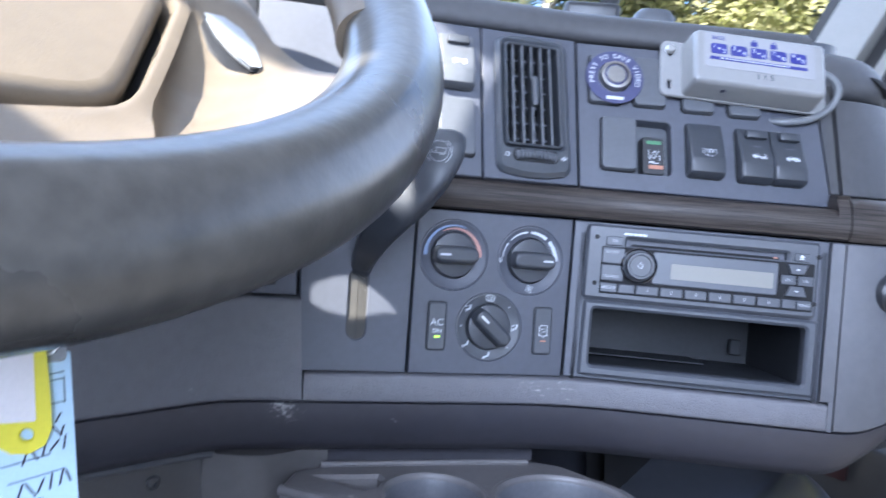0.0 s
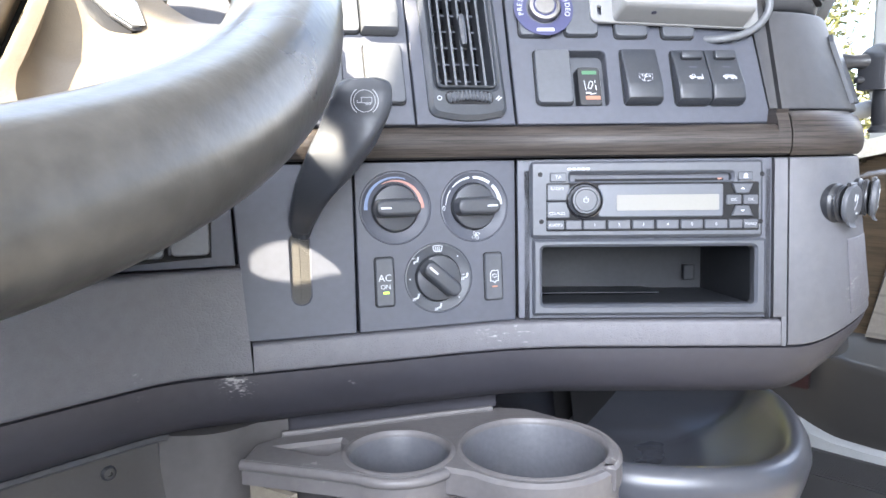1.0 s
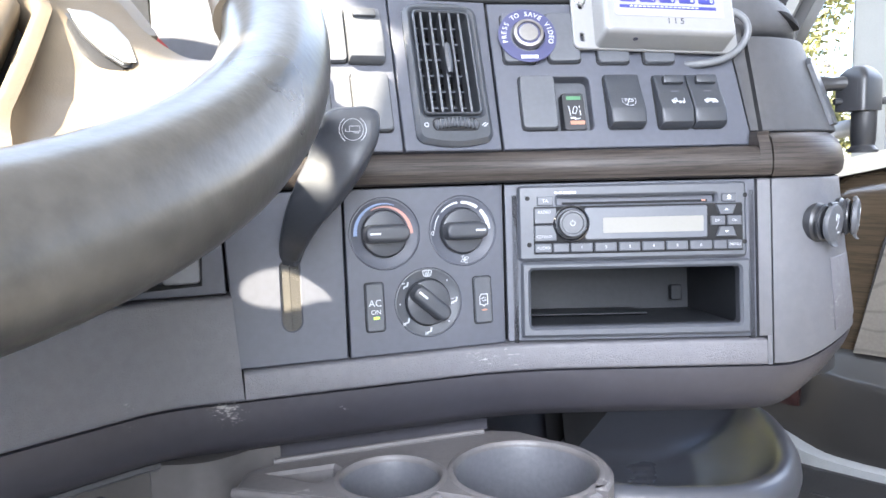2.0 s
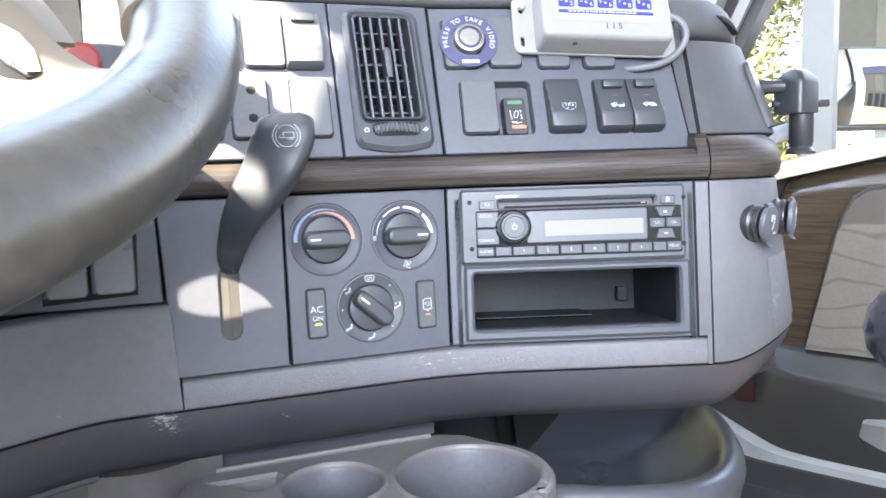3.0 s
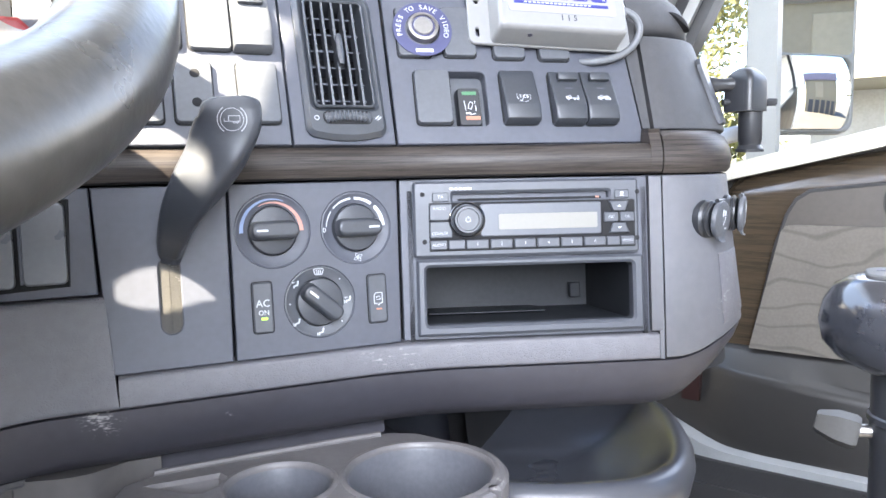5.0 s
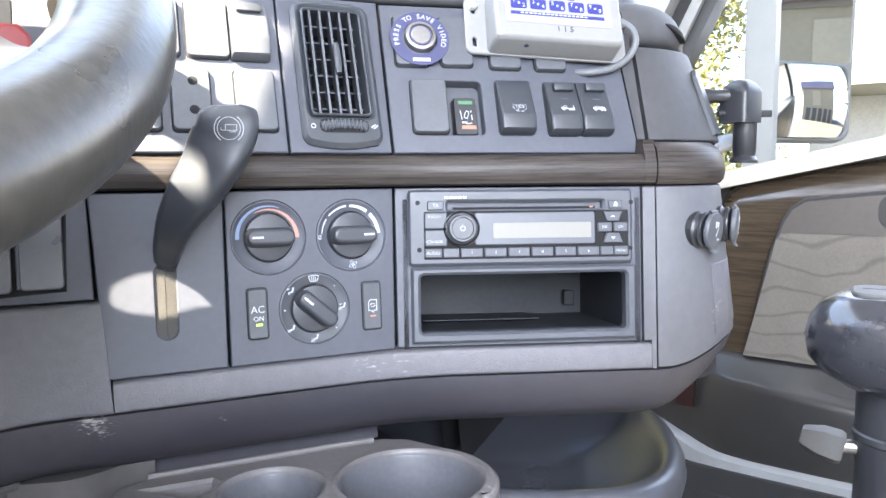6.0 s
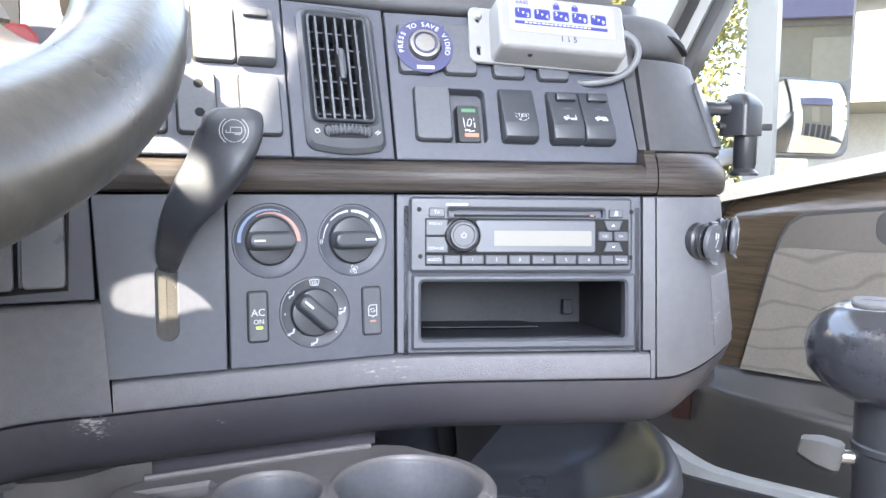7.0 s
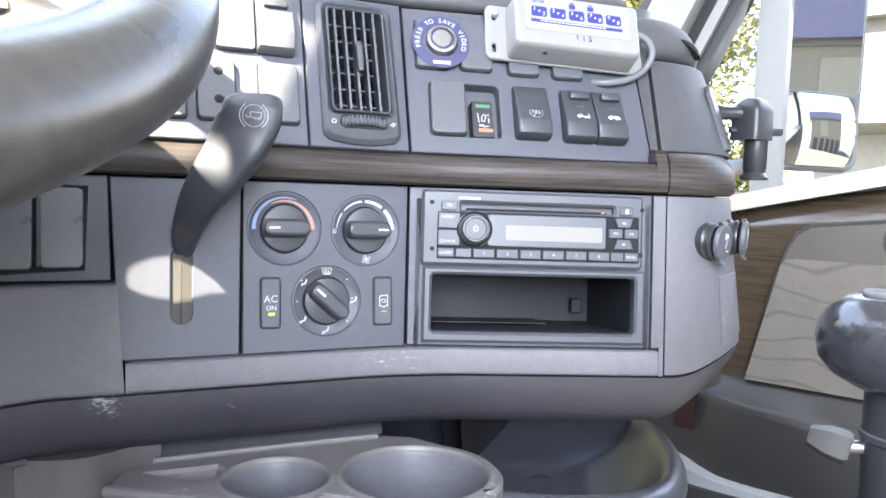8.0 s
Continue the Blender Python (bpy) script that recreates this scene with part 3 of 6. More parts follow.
tagged(part("wall_driver_sun_cutout", prism([(0.181, 0.98), (0.181, 1.515), (0.306, 1.51), (0.3085, 1.691), (0.319, 1.755), (0.3395, 1.752), (0.3425, 1.737), (0.3540, 1.7300), (0.3650, 1.7300), (0.366, 1.579), (0.90, 1.57), (0.90, 0.98)], -0.60, -0.55), LINING, None, "unseen grey lining, its top notched to shape the sun patches", CABM, False), kind="structure")
slab("wall_driver_top", -0.60, -0.55, -0.95, -0.10, 1.94, 2.02, LINING, "grey lining over the driver's window")
# unseen strip, kept thin so that sun reaches the upper switches
slab("wall_driver_quarter_top", -0.60, -0.55, 0.378, 0.90, 2.012, 2.02, LINING, "thin unseen lining, raised to let sun onto the dashboard")
slab("wall_driver_front", -0.60, -0.55, 0.90, 1.25, 0.98, 1.15, LINING, "grey lining ahead of the quarter window")

# dashboard shelf behind the lip, up to the windscreen
bm = bmesh.new()
edge = [plan(-0.62 + (1.22) * i / 40, True) for i in range(41)]
front = [p + o * (-0.03 - 0.38 * 0.135) + Vector((0, 0, 1.149)) for p, o in edge]
far = [cab(1.38, 1.18, 1.149), cab(-0.52, 1.18, 1.149)]
lo = [bm.verts.new(p) for p in front + far]
hi = [bm.verts.new(p - Vector((0, 0, 0.012))) for p in front + far]
bm.faces.new(lo)
bm.faces.new(hi[::-1])
for k in range(len(lo)):
    bm.faces.new((lo[k], hi[k], hi[(k + 1) % len(lo)], lo[(k + 1) % len(lo)]))
part("dash_top", bm, PANEL_DK, dash)

GLASS = bpy.data.materials.new("clear_glass")
GLASS.use_nodes = True
GLASS.node_tree.nodes["Principled BSDF"].inputs["Transmission Weight"].default_value = 1.0
GLASS.node_tree.nodes["Principled BSDF"].inputs["Roughness"].default_value = 0.0
GLASS.node_tree.nodes["Principled BSDF"].inputs["IOR"].default_value = 1.05

screen_glass = part("windscreen_pane", loft([[(-0.55, 1.18, 1.15), (1.42, 1.18, 1.15), (1.42, 0.88, 2.0), (-0.55, 0.88, 2.0)], [(-0.55, 1.186, 1.15), (1.42, 1.186, 1.15), (1.42, 0.886, 2.0), (-0.55, 0.886, 2.0)]]), GLASS, None, "clear windscreen glass", CABM, smooth=False)
screen_glass.name = "window_1"
tagged(screen_glass, kind="structure")
screen_glass.visible_shadow = False

# passenger side: pillar, window posts
PILLAR = material("pale_pillar_plastic", (0.20, 0.20, 0.195), 0.6, vary=0.05, bump=0.2)
POST = material("grey_painted_post", (0.165, 0.172, 0.168), 0.6, vary=0.06, bump=0.1)
LEDGE = material("cream_ledge_plastic", (0.34, 0.325, 0.28), 0.6, vary=0.12, scale=14, bump=0.2)
SEAL = material("black_seal", (0.015, 0.015, 0.016), 0.6)


def raked(f, w, r0, r1):
    """A raked strip of the windscreen pillar whose front edge is at f, 1.25 m up."""
    return prism([(f + 0.075, 1.10), (f - w + 0.075, 1.10), (f - w - 0.38, 2.02), (f - 0.38, 2.02)], r0, r1)


tagged(part("pillar", join(raked(0.565, 0.085, 1.33, 1.40), raked(0.452, 0.020, 1.36, 1.42)), PILLAR, None, "pale grey plastic windscreen pillar", CABM), kind="structure")
tagged(part("trim", join(raked(0.590, 0.024, 1.34, 1.40), raked(0.479, 0.026, 1.37, 1.42), raked(0.431, 0.022, 1.37, 1.42)), SEAL, None, "black rubber seals along the pillar", CABM), kind="structure")

door = thing("door_1", CABM, "closed passenger door with wood trim and cloth panel", "door", kind="structure")
part("skin", prism([(0.62, 0.475), (0.62, 0.92), (0.357, 0.965), (-0.9, 1.27), (-0.9, 0.475)], 1.425, 1.47), DOORV, door)
part("belt_ledge", prism([(0.60, 0.918), (0.357, 0.974), (0.134, 1.026), (-0.9, 1.267), (-0.9, 1.235), (0.134, 0.994), (0.357, 0.945), (0.60, 0.89)], 1.375, 1.46), LEDGE, door, "pale window ledge")
part("window_post", prism([(0.357, 0.96), (0.366, 1.95), (0.316, 1.95), (0.308, 0.96)], 1.405, 1.44), POST, door, "grey quarter-window post")
part("window_frame", join(prism([(-0.85, 1.25), (-0.9, 1.25), (-0.9, 2.0), (-0.85, 2.0)], 1.40, 1.45), prism([(0.3, 1.93), (-0.9, 1.93), (-0.9, 2.0), (0.3, 2.0)], 1.40, 1.45)), SEAL, door)
rings = []
for f, top in ((0.400, 0.88), (0.394, 0.915), (0.380, 0.938), (0.355, 0.951), (0.24, 0.971), (0.131, 0.990), (-0.3, 1.083), (-0.8, 1.19)):
    rings.append([(1.43, f, 0.628), (1.394, f, 0.628), (1.394, f, top - 0.075), (1.396, f, top - 0.05), (1.402, f, top - 0.028), (1.412, f, top - 0.010), (1.425, f, top), (1.43, f, top)])
part("wood_panel", loft(rings), WOOD_TAN, door, "brown wood trim")
PAD_EDGE = [(0.330, 0.645), (0.295, 0.829), (0.288, 0.850), (0.279, 0.880), (0.266, 0.904), (0.245, 0.919), (0.206, 0.924), (0.127, 0.933), (-0.8, 1.10), (-0.8, 0.645)]
part("arm_pad", prism(PAD_EDGE, 1.381, 1.40), ARM, door, "grey-brown vinyl pad")
part("pad_seam", tube([(1.3845, f + 0.001, z + 0.001) for f, z in PAD_EDGE[:-1]], 0.0042, 8), SEAL, door, "dark groove round the pad")
part("grab_recess", plate(rounded(0.105, 0.060, 0.024, 6), (), 0.0015, 0.0006, -0.001), DOORV, door, "dark grab recess", Matrix.Translation((1.3808, 0.085, 0.905)) @ Matrix((Vector((0, -1, 0)), Vector((0, 0, 1)), Vector((-1, 0, 0)))).transposed().to_4x4())
part("cloth_panel", prism([(0.335, 0.640), (0.288, 0.852), (0.281, 0.861), (0.266, 0.863), (0.124, 0.864), (-0.6, 0.88), (-0.6, 0.636)], 1.374, 1.39), CLOTH, door, "pale grey patterned cloth")
rings = []
for f, k in ((0.600, -0.018), (0.47, -0.012), (0.425, -0.006), (0.400, 0.0), (0.378, 0.014), (0.345, 0.024), (0.24, 0.027), (0.10, 0.027), (-0.3, 0.027), (-0.8, 0.027)):
    rz_ = 0.606 - max(0.0, 0.378 - f) * 0.085 * (f > 0.1) - 0.024 * (f <= 0.1)
    rings.append([(1.425, f, 0.455), (1.425, f, 0.642), (1.392, f, 0.640), (1.384 - k * 0.3, f, 0.632), (1.374 - k * 0.6, f, rz_ + 0.008), (1.368 - k, f, rz_ + 0.002), (1.362 - k, f, rz_ - 0.005), (1.360 - k, f, rz_ - 0.014), (1.353 - k * 0.8, f, 0.54), (1.346 - k * 0.6, f, 0.455)])
part("map_pocket", loft(rings), DOORV, door, "moulded grey-brown map pocket with a ridge")
part("sill_plate", loft([[(r0, f, z), (r0 + 0.008, f, z + 0.004), (1.44, f, z + 0.006), (1.44, f, 0.40), (r0, f, 0.40)] for f, z, r0 in ((0.62, 0.545, 1.345), (0.50, 0.506, 1.338), (0.44, 0.482, 1.325), (0.40, 0.468, 1.316), (0.36, 0.461, 1.313), (0.30, 0.458, 1.312), (0.20, 0.458, 1.312), (-0.8, 0.458, 1.312))]), SILL, door, "pale metal door sill with a curved front end")
part("reflector", prism([(0.444, 0.536), (0.444, 0.600), (0.412, 0.600), (0.412, 0.536)], 1.345, 1.41), material("red_reflector", (0.020, 0.007, 0.0065), 0.4), door, "small red reflector")
tagged(part("threshold", prism([(0.62, 0.395), (0.62, 0.4445), (-0.8, 0.4445), (-0.8, 0.395)], 1.20, 1.44), SEAL, None, "black ribbed threshold", CABM), kind="structure")
for k in range(20):
    r = 1.205 + 0.0048 * k
    part("rib", prism([(0.62, 0.4440), (0.62, 0.4467), (-0.45, 0.4467), (-0.45, 0.4440)], r, r + 0.0022), SEAL, bpy.data.objects["threshold"])

# ---------------------------------------------------------------- outside
GRASSY = material("roadside_ground", (0.060, 0.056, 0.050), 0.9, vary=0.3, scale=0.5, bump=0.3, bump_scale=20)
bm = bmesh.new()
bmesh.ops.create_grid(bm, x_segments=4, y_segments=4, size=900)
tagged(part("ground", bm, GRASSY, None, "pale dusty yard", Matrix.Translation((0, 0, -1.0))), kind="structure")

# ---------------------------------------------------------------- steering wheel
WC = Vector((-0.2068, 0.1945, 1.108))
WN = Vector((math.sin(-0.8728) * math.cos(-0.8687), math.cos(-0.8728) * math.cos(-0.8687), math.sin(-0.8687)))
WX = WN.cross(Vector((0, 0, 1))).normalized()
WY = WX.cross(WN)
WM = Matrix.Translation(WC) @ Matrix((WX, WY, -WN)).transposed().to_4x4()
wheel = thing("steering_wheel", WM, "grey leather truck steering wheel with beige hub", "steering wheel")
R_RIM = 0.229
rings = []
for i in range(120):
    a = 2 * math.pi * i / 120
    ring = []
    for k in range(36):
        b = 2 * math.pi * k / 36
        q = 0.0215 * (1 + 0.022 * math.cos(4 * b - 0.9) + 0.012 * math.cos(8 * b + 0.5))
        ring.append(((R_RIM + q * math.cos(b)) * math.cos(a), (R_RIM + q * math.cos(b)) * math.sin(a), q * math.sin(b)))
    rings.append(ring)
part("rim", loft(rings, closed=True), RIM_M, wheel, "smooth grey leather rim")
PAD = [(-0.135, -0.036), (-0.112, -0.078), (-0.096, -0.108), (-0.090, -0.1155), (-0.082, -0.120), (-0.070, -0.1215), (0.070, -0.1215), (0.082, -0.120), (0.090, -0.1155), (0.096, -0.108), (0.112, -0.078), (0.131, -0.042), (0.130, -0.026), (0.118, 0.005), (0.104, 0.040), (0.088, 0.052), (-0.088, 0.052), (-0.104, 0.040), (-0.118, 0.005), (-0.130, -0.026)]


def pad_reach(a, grow):
    """Distance from the wheel's middle to the horn cover's outline at an angle."""
    d = Vector((math.cos(radians(a)), math.sin(radians(a))))
    best = 0.0
    for p, q in zip(PAD, PAD[1:] + PAD[:1]):
        p, q = Vector(p), Vector(q)
        e = q - p
        det = e.x * d.y - e.y * d.x
        if abs(det) < 1e-9:
            continue
        k = (p.y * d.x - p.x * d.y) / det
        if -1e-6 <= k <= 1 + 1e-6:
            best = max(best, (p + e * k).dot(d))
    return best + grow


LIP = [(-150, 0.216, 0.004), (-69, 0.2146, 0.004), (-61, 0.1805, -0.030), (-52.5, 0.161, -0.036), (-45, 0.150, -0.036), (-37.3, 0.1425, -0.036), (-27.3, 0.1445, -0.036), (-17, 0.1475, -0.036), (-8, 0.1455, -0.037), (4, 0.1445, -0.040)]
rings = []
for i in range(90):
    a = -150 + 154 * i / 89
    for (a0, r0, z0), (a1, r1, z1) in zip(LIP, LIP[1:]):
        if a0 <= a <= a1 + 1e-6:
            k = (a - a0) / (a1 - a0)
            ro, zo = r0 + (r1 - r0) * k, z0 + (z1 - z0) * k
    ri = pad_reach(a, 0.0042)
    ro = max(ro, ri + 0.007)
    c, d = math.cos(radians(a)), math.sin(radians(a))
    top = []
    for f, z in ((0.0, -0.053), (0.02, -0.041), (0.07, -0.0375), (0.16, -0.036), (0.30, -0.0355), (0.45, 0), (0.6, 0), (0.75, 0), (0.88, 0), (1.0, 0)):
        z = z or -0.0355 + (zo + 0.0355) * ((f - 0.3) / 0.7) ** 1.8
        r = ri + (ro - ri) * f
        top.append((r * c, r * d, z))
    rings.append(top + [(x, y, z - 0.012) for x, y, z in top[::-1]])
part("bezel", loft(rings), HUB_M, wheel, "grey-beige moulded surround and lower web")

IN = spline([(0.078, -0.200, 0.0), (0.087, -0.158, -0.031), (0.098, -0.128, -0.036), (0.106, -0.106, -0.036), (0.113, -0.086, -0.036), (0.128, -0.066, -0.036), (0.141, -0.043, -0.036), (0.144, -0.018, -0.037), (0.144, 0.0, -0.040)], 6)
OUT = spline([(0.092, -0.193, 0.0), (0.120, -0.177, 0.0), (0.143, -0.158, 0.0), (0.161, -0.138, -0.002), (0.174, -0.118, -0.010), (0.174, -0.094, -0.024), (0.171, -0.066, -0.030), (0.172, -0.036, -0.033), (0.172, 0.0, -0.040)], 6)
DIP = (0.0, 0.006, 0.012, 0.017, 0.017, 0.011, 0.003, 0.0, 0.0)


def spoke_piece(i0, i1, v0, v1):
    """A stretch of the dished spoke between the surround and the rim."""
    rings = []
    for i in range(i0, i1 + 1):
        t = i * (len(DIP) - 1) / (len(IN) - 1)
        n = min(int(t), len(DIP) - 2)
        dip = DIP[n] + (DIP[n + 1] - DIP[n]) * (t - n)
        a, b = Vector(IN[i]), Vector(OUT[i])
        top = []
        for k in range(13):
            v = v0 + (v1 - v0) * k / 12
            p = a.lerp(b, v)
            w = v * v * (3 - 2 * v)
            top.append((p.x, p.y, a.z + (b.z - a.z) * w - dip * math.sin(math.pi * v ** 0.7)))
        rings.append(top + [(x, y, z - 0.008) for x, y, z in top[::-1]])
    return loft(rings)


LAST = len(IN) - 1
part("spoke", spoke_piece(0, LAST, 0.0, 1.0), HUB_M, wheel, "grey-beige dished spoke running into the rim")
rings = []
for i in range(41):
    a = radians(-26 + 96 * i / 40)
    rings.append([((0.2195 + 0.0155 * math.cos(b)) * math.cos(a), (0.2195 + 0.0155 * math.cos(b)) * math.sin(a), 0.0155 * math.sin(b) - 0.003) for b in [2 * math.pi * k / 20 for k in range(20)]])
part("rim_liner", loft(rings), HUB_M, wheel, "grey-beige inner side of the rim")


# angle, middle radius and half width of the curved slot, added to shape a sun patch
SUN_SLOT = [(40, 0.1020, 0.0), (43, 0.1025, 0.0030), (47.5, 0.1024, 0.0050), (57, 0.1016, 0.0088), (68, 0.1012, 0.0094), (78, 0.1030, 0.0090), (88.5, 0.1088, 0.0068), (93, 0.1120, 0.0034), (95, 0.1140, 0.0)]


def web_ring(inner):
    """Half of the wheel's unseen upper web, added as a sun mask, inside or outside of its curved slot."""
    cx, cy = 0.0575, -0.0090
    rings = []
    for i in range(149):
        a = -20 + 1.5 * i
        mid_r, half = 0.1020 if a < 68 else 0.1140, 0.0
        for (a0, m0, h0), (a1, m1, h1) in zip(SUN_SLOT, SUN_SLOT[1:]):
            if a0 <= a <= a1:
                k = (a - a0) / (a1 - a0)
                mid_r, half = m0 + (m1 - m0) * k, h0 + (h1 - h0) * k
        c, d = math.cos(radians(a)), math.sin(radians(a))
        dot = cx * c + cy * d
        edge = -dot + math.sqrt(dot * dot - (cx * cx + cy * cy - (0.176 if a < -4 else 0.209) ** 2))
        r0, r1 = (0.02, mid_r - half) if inner else (mid_r + half - (0.0 if half else 0.001), max(edge, mid_r + half + 0.004))
        rings.append([(cx + r * c, cy + r * d, z) for r, z in ((r0, -0.059), (r1, -0.059), (r1, -0.0615), (r0, -0.0615))])
    return loft(rings)


part("sun_slot_web", join(web_ring(True), web_ring(False)), HUB_M, wheel, "unseen grey-beige web, added with a slot that shapes a sun patch")
part("hub", loft([[(x * k, (y + 0.035) * k - 0.035, z) for x, y in PAD] for z, k in ((-0.080, 1.0), (-0.042, 1.0), (-0.0385, 0.993), (-0.0365, 0.975), (-0.0355, 0.94))]), HUB_M, wheel, "grey-beige padded horn cover")
part("hub_gap", plate([(x * 1.045, (y + 0.035) * 1.06 - 0.035) for x, y in PAD], (), -0.054, 0.002, -0.07), VOID, wheel, "dark gap round the horn cover")
LENS = [(0.1455, -0.0535), (0.153, -0.053), (0.159, -0.060), (0.1605, -0.072), (0.157, -0.087), (0.1535, -0.0875), (0.149, -0.080), (0.1455, -0.067)]
part("button", plate(LENS, (), -0.0322, 0.0015, -0.042), SILL, wheel, "silver thumb switch")
part("button_surround", plate([(0.1525 + (x - 0.1525) * 1.10, -0.07 + (y + 0.07) * 1.05) for x, y in LENS], (), -0.0345, 0.0012, -0.043), BLACK, wheel, "black edge round the switch")
column = thing("steering_column", WM, "dark plastic steering column shroud", "steering column")
part("shroud", lathe([(0, -0.42), (0.075, -0.42), (0.07, -0.2), (0.06, -0.09), (0.05, -0.065), (0, -0.065)], 28), BLACK, column)

# ---------------------------------------------------------------- cup holder console
console = thing("cup_holder_console", Matrix.Translation((0, 0, 0.747)), "worn grey-brown plastic console with two cup holders", "cup holder")
C1, C2 = (0.0095, 0.512, 0.0385), (0.1125, 0.521, 0.0555)
outl = [(-0.106, 0.496)]
outl += [(C1[0] + 0.0475 * math.cos(radians(a)), C1[1] + 0.0475 * math.sin(radians(a))) for a in range(-125, -39, 5)]
outl += [(C2[0] + 0.0665 * math.cos(radians(a)), C2[1] + 0.0665 * math.sin(radians(a))) for a in range(-135, -44, 5)]
outl += [(C2[0] + r * math.cos(radians(a)), C2[1] + r * math.sin(radians(a))) for r, a in ((0.0665, -40.5), (0.0575, -39.5), (0.0575, -34.5), (0.0665, -33.5))]
outl += [(C2[0] + 0.0665 * math.cos(radians(a)), C2[1] + 0.0665 * math.sin(radians(a))) for a in range(-30, 66, 5)]
outl += [(0.115, 0.602), (0.09, 0.606), (-0.082, 0.545), (-0.104, 0.526)]
pocket = [(-0.083, 0.521), (-0.050, 0.506), (-0.044, 0.506), (-0.036, 0.515), (-0.032, 0.528), (-0.038, 0.535)]
part("top", plate(outl, [ring_pts(C1[2], 40, C1[0], C1[1]), ring_pts(C2[2], 48, C2[0], C2[1]), pocket], 0.0, 0.0028, -0.019), CONSOLE, console)
def rim_arc(cx, cy, cr, a0, a1, n=56):
    """A rounded lip round a cup, from one angle to another."""
    rings = []
    for i in range(n + 1):
        a = radians(a0 + (a1 - a0) * i / n)
        rings.append([(cx + (cr + d) * math.cos(a), cy + (cr + d) * math.sin(a), z) for d, z in ((-0.0016, -0.008), (-0.0014, -0.0028), (-0.0007, -0.0006), (0.0008, 0.0009), (0.0028, 0.0010), (0.0046, 0.0), (0.0054, -0.003), (0.0054, -0.020))])
    return loft(rings)


for (cx, cy, cr), (a0, a1) in ((C1, (-180, 179.9)), (C2, (-33, 321))):
    part("cup_well", lathe([(cr - 0.0010, -0.0028), (cr - 0.0022, -0.006), (cr - 0.0034, -0.03), (cr - 0.006, -0.078), (cr - 0.012, -0.082), (cr - 0.013, -0.08), (0, -0.08)], 56, (cx, cy, 0)), WELL, console, "dusty cup well, tinted blue-grey for its reflection")
    part("cup_shell", lathe([(cr + 0.0089, -0.012), (cr + 0.0086, -0.05), (cr + 0.004, -0.14), (0, -0.14)], 56, (cx, cy, 0)), CONSOLE, console)
    part("cup_rim", rim_arc(cx, cy, cr, a0, a1), CONSOLE, console, "worn shiny cup rim")
part("front_edge", tube([(x, y, -0.0035) for x, y in outl[:19]], 0.0040, 10), CONSOLE, console, "rounded front edge")
part("pocket_floor", box(0.06, 0.04, 0.004, 0, 1, (-0.055, 0.518, -0.036)), CONSOLE, console)
part("ridge", tube([(-0.086, 0.541, 0.001), (-0.02, 0.564, 0.001), (0.05, 0.588, 0.001), (0.084, 0.5985, 0.001)], 0.0028, 8), CONSOLE, console, "shiny raised ridge")
part("riser", loft([[(-0.135, 0.533, 0.0), (-0.135, 0.553, 0.014), (-0.135, 0.60, 0.014), (-0.135, 0.60, 0.0)], [(0.088, 0.608, 0.0), (0.088, 0.622, 0.014), (0.088, 0.66, 0.014), (0.088, 0.66, 0.0)]]), BODY_M, console)
part("foot", box(0.20, 0.12, 0.30, 0.01, 2, (0.03, 0.56, -0.42)), PANEL_DK, console)
part("front_board", loft([[(-0.101, 0.4985, z), (-0.066, 0.4785, z), (-0.062, 0.4825, z), (-0.099, 0.5035, z)] for z in (-0.0195, -0.15)]), material("tan_board", (0.15, 0.13, 0.10), 0.8, vary=0.2, scale=20), console, "tan board under the console")

# knee panel and lower column under the dashboard
part("knee_panel", sweep(-0.62, -0.282, [(-0.12, 0.55), (-0.036, 0.55), (-0.034, 0.70), (-0.032, 0.7565), (-0.12, 0.7565)]), BLACK, dash, "dark knee panel with a screw")
part("knee_rim", sweep(-0.62, -0.285, [(-0.060, 0.7555), (-0.026, 0.7555), (-0.024, 0.758), (-0.026, 0.7605), (-0.060, 0.7605)]), SHELL, dash, "raised panel edge")
kp, ko = plan(-0.328)
part("knee_screw", lathe([(0.0055, 0), (0.0055, 0.001), (0.0040, 0.0026), (0.002, 0.0028), (0.0016, 0.0016), (0, 0.0016)], 20), BLACK, dash, "black screw head", Matrix.Translation(kp + ko * (-0.0325 + lean(0.742)) + Vector((0, 0, 0.742))) @ Matrix((Vector((0, 0, 1)).cross(ko), Vector((0, 0, 1)), ko)).transposed().to_4x4())
rings = []
for i in range(9):
    u = -0.292 + 0.095 * i / 8
    bulge = 0.014 * math.sin(math.pi * min(1.0, i / 6))
    q, o = plan(u)
    rings.append([q + o * (d + lean(z) + bulge) + Vector((0, 0, z)) for d, z in ((-0.12, 0.45), (-0.045, 0.45), (-0.040, 0.66), (-0.032, 0.74), (-0.028, 0.7595), (-0.12, 0.7595))])
part("lower_column", loft(rings), TAUPE_S, dash, "rounded brown-grey column under the dashboard")
# black sheet in place of the shade under the dashboard
part("under_dash_shade", sweep(-0.2, 0.60, [(-0.30, 0.45), (-0.28, 0.45), (-0.28, 0.80), (-0.30, 0.80)]), VOID, dash)

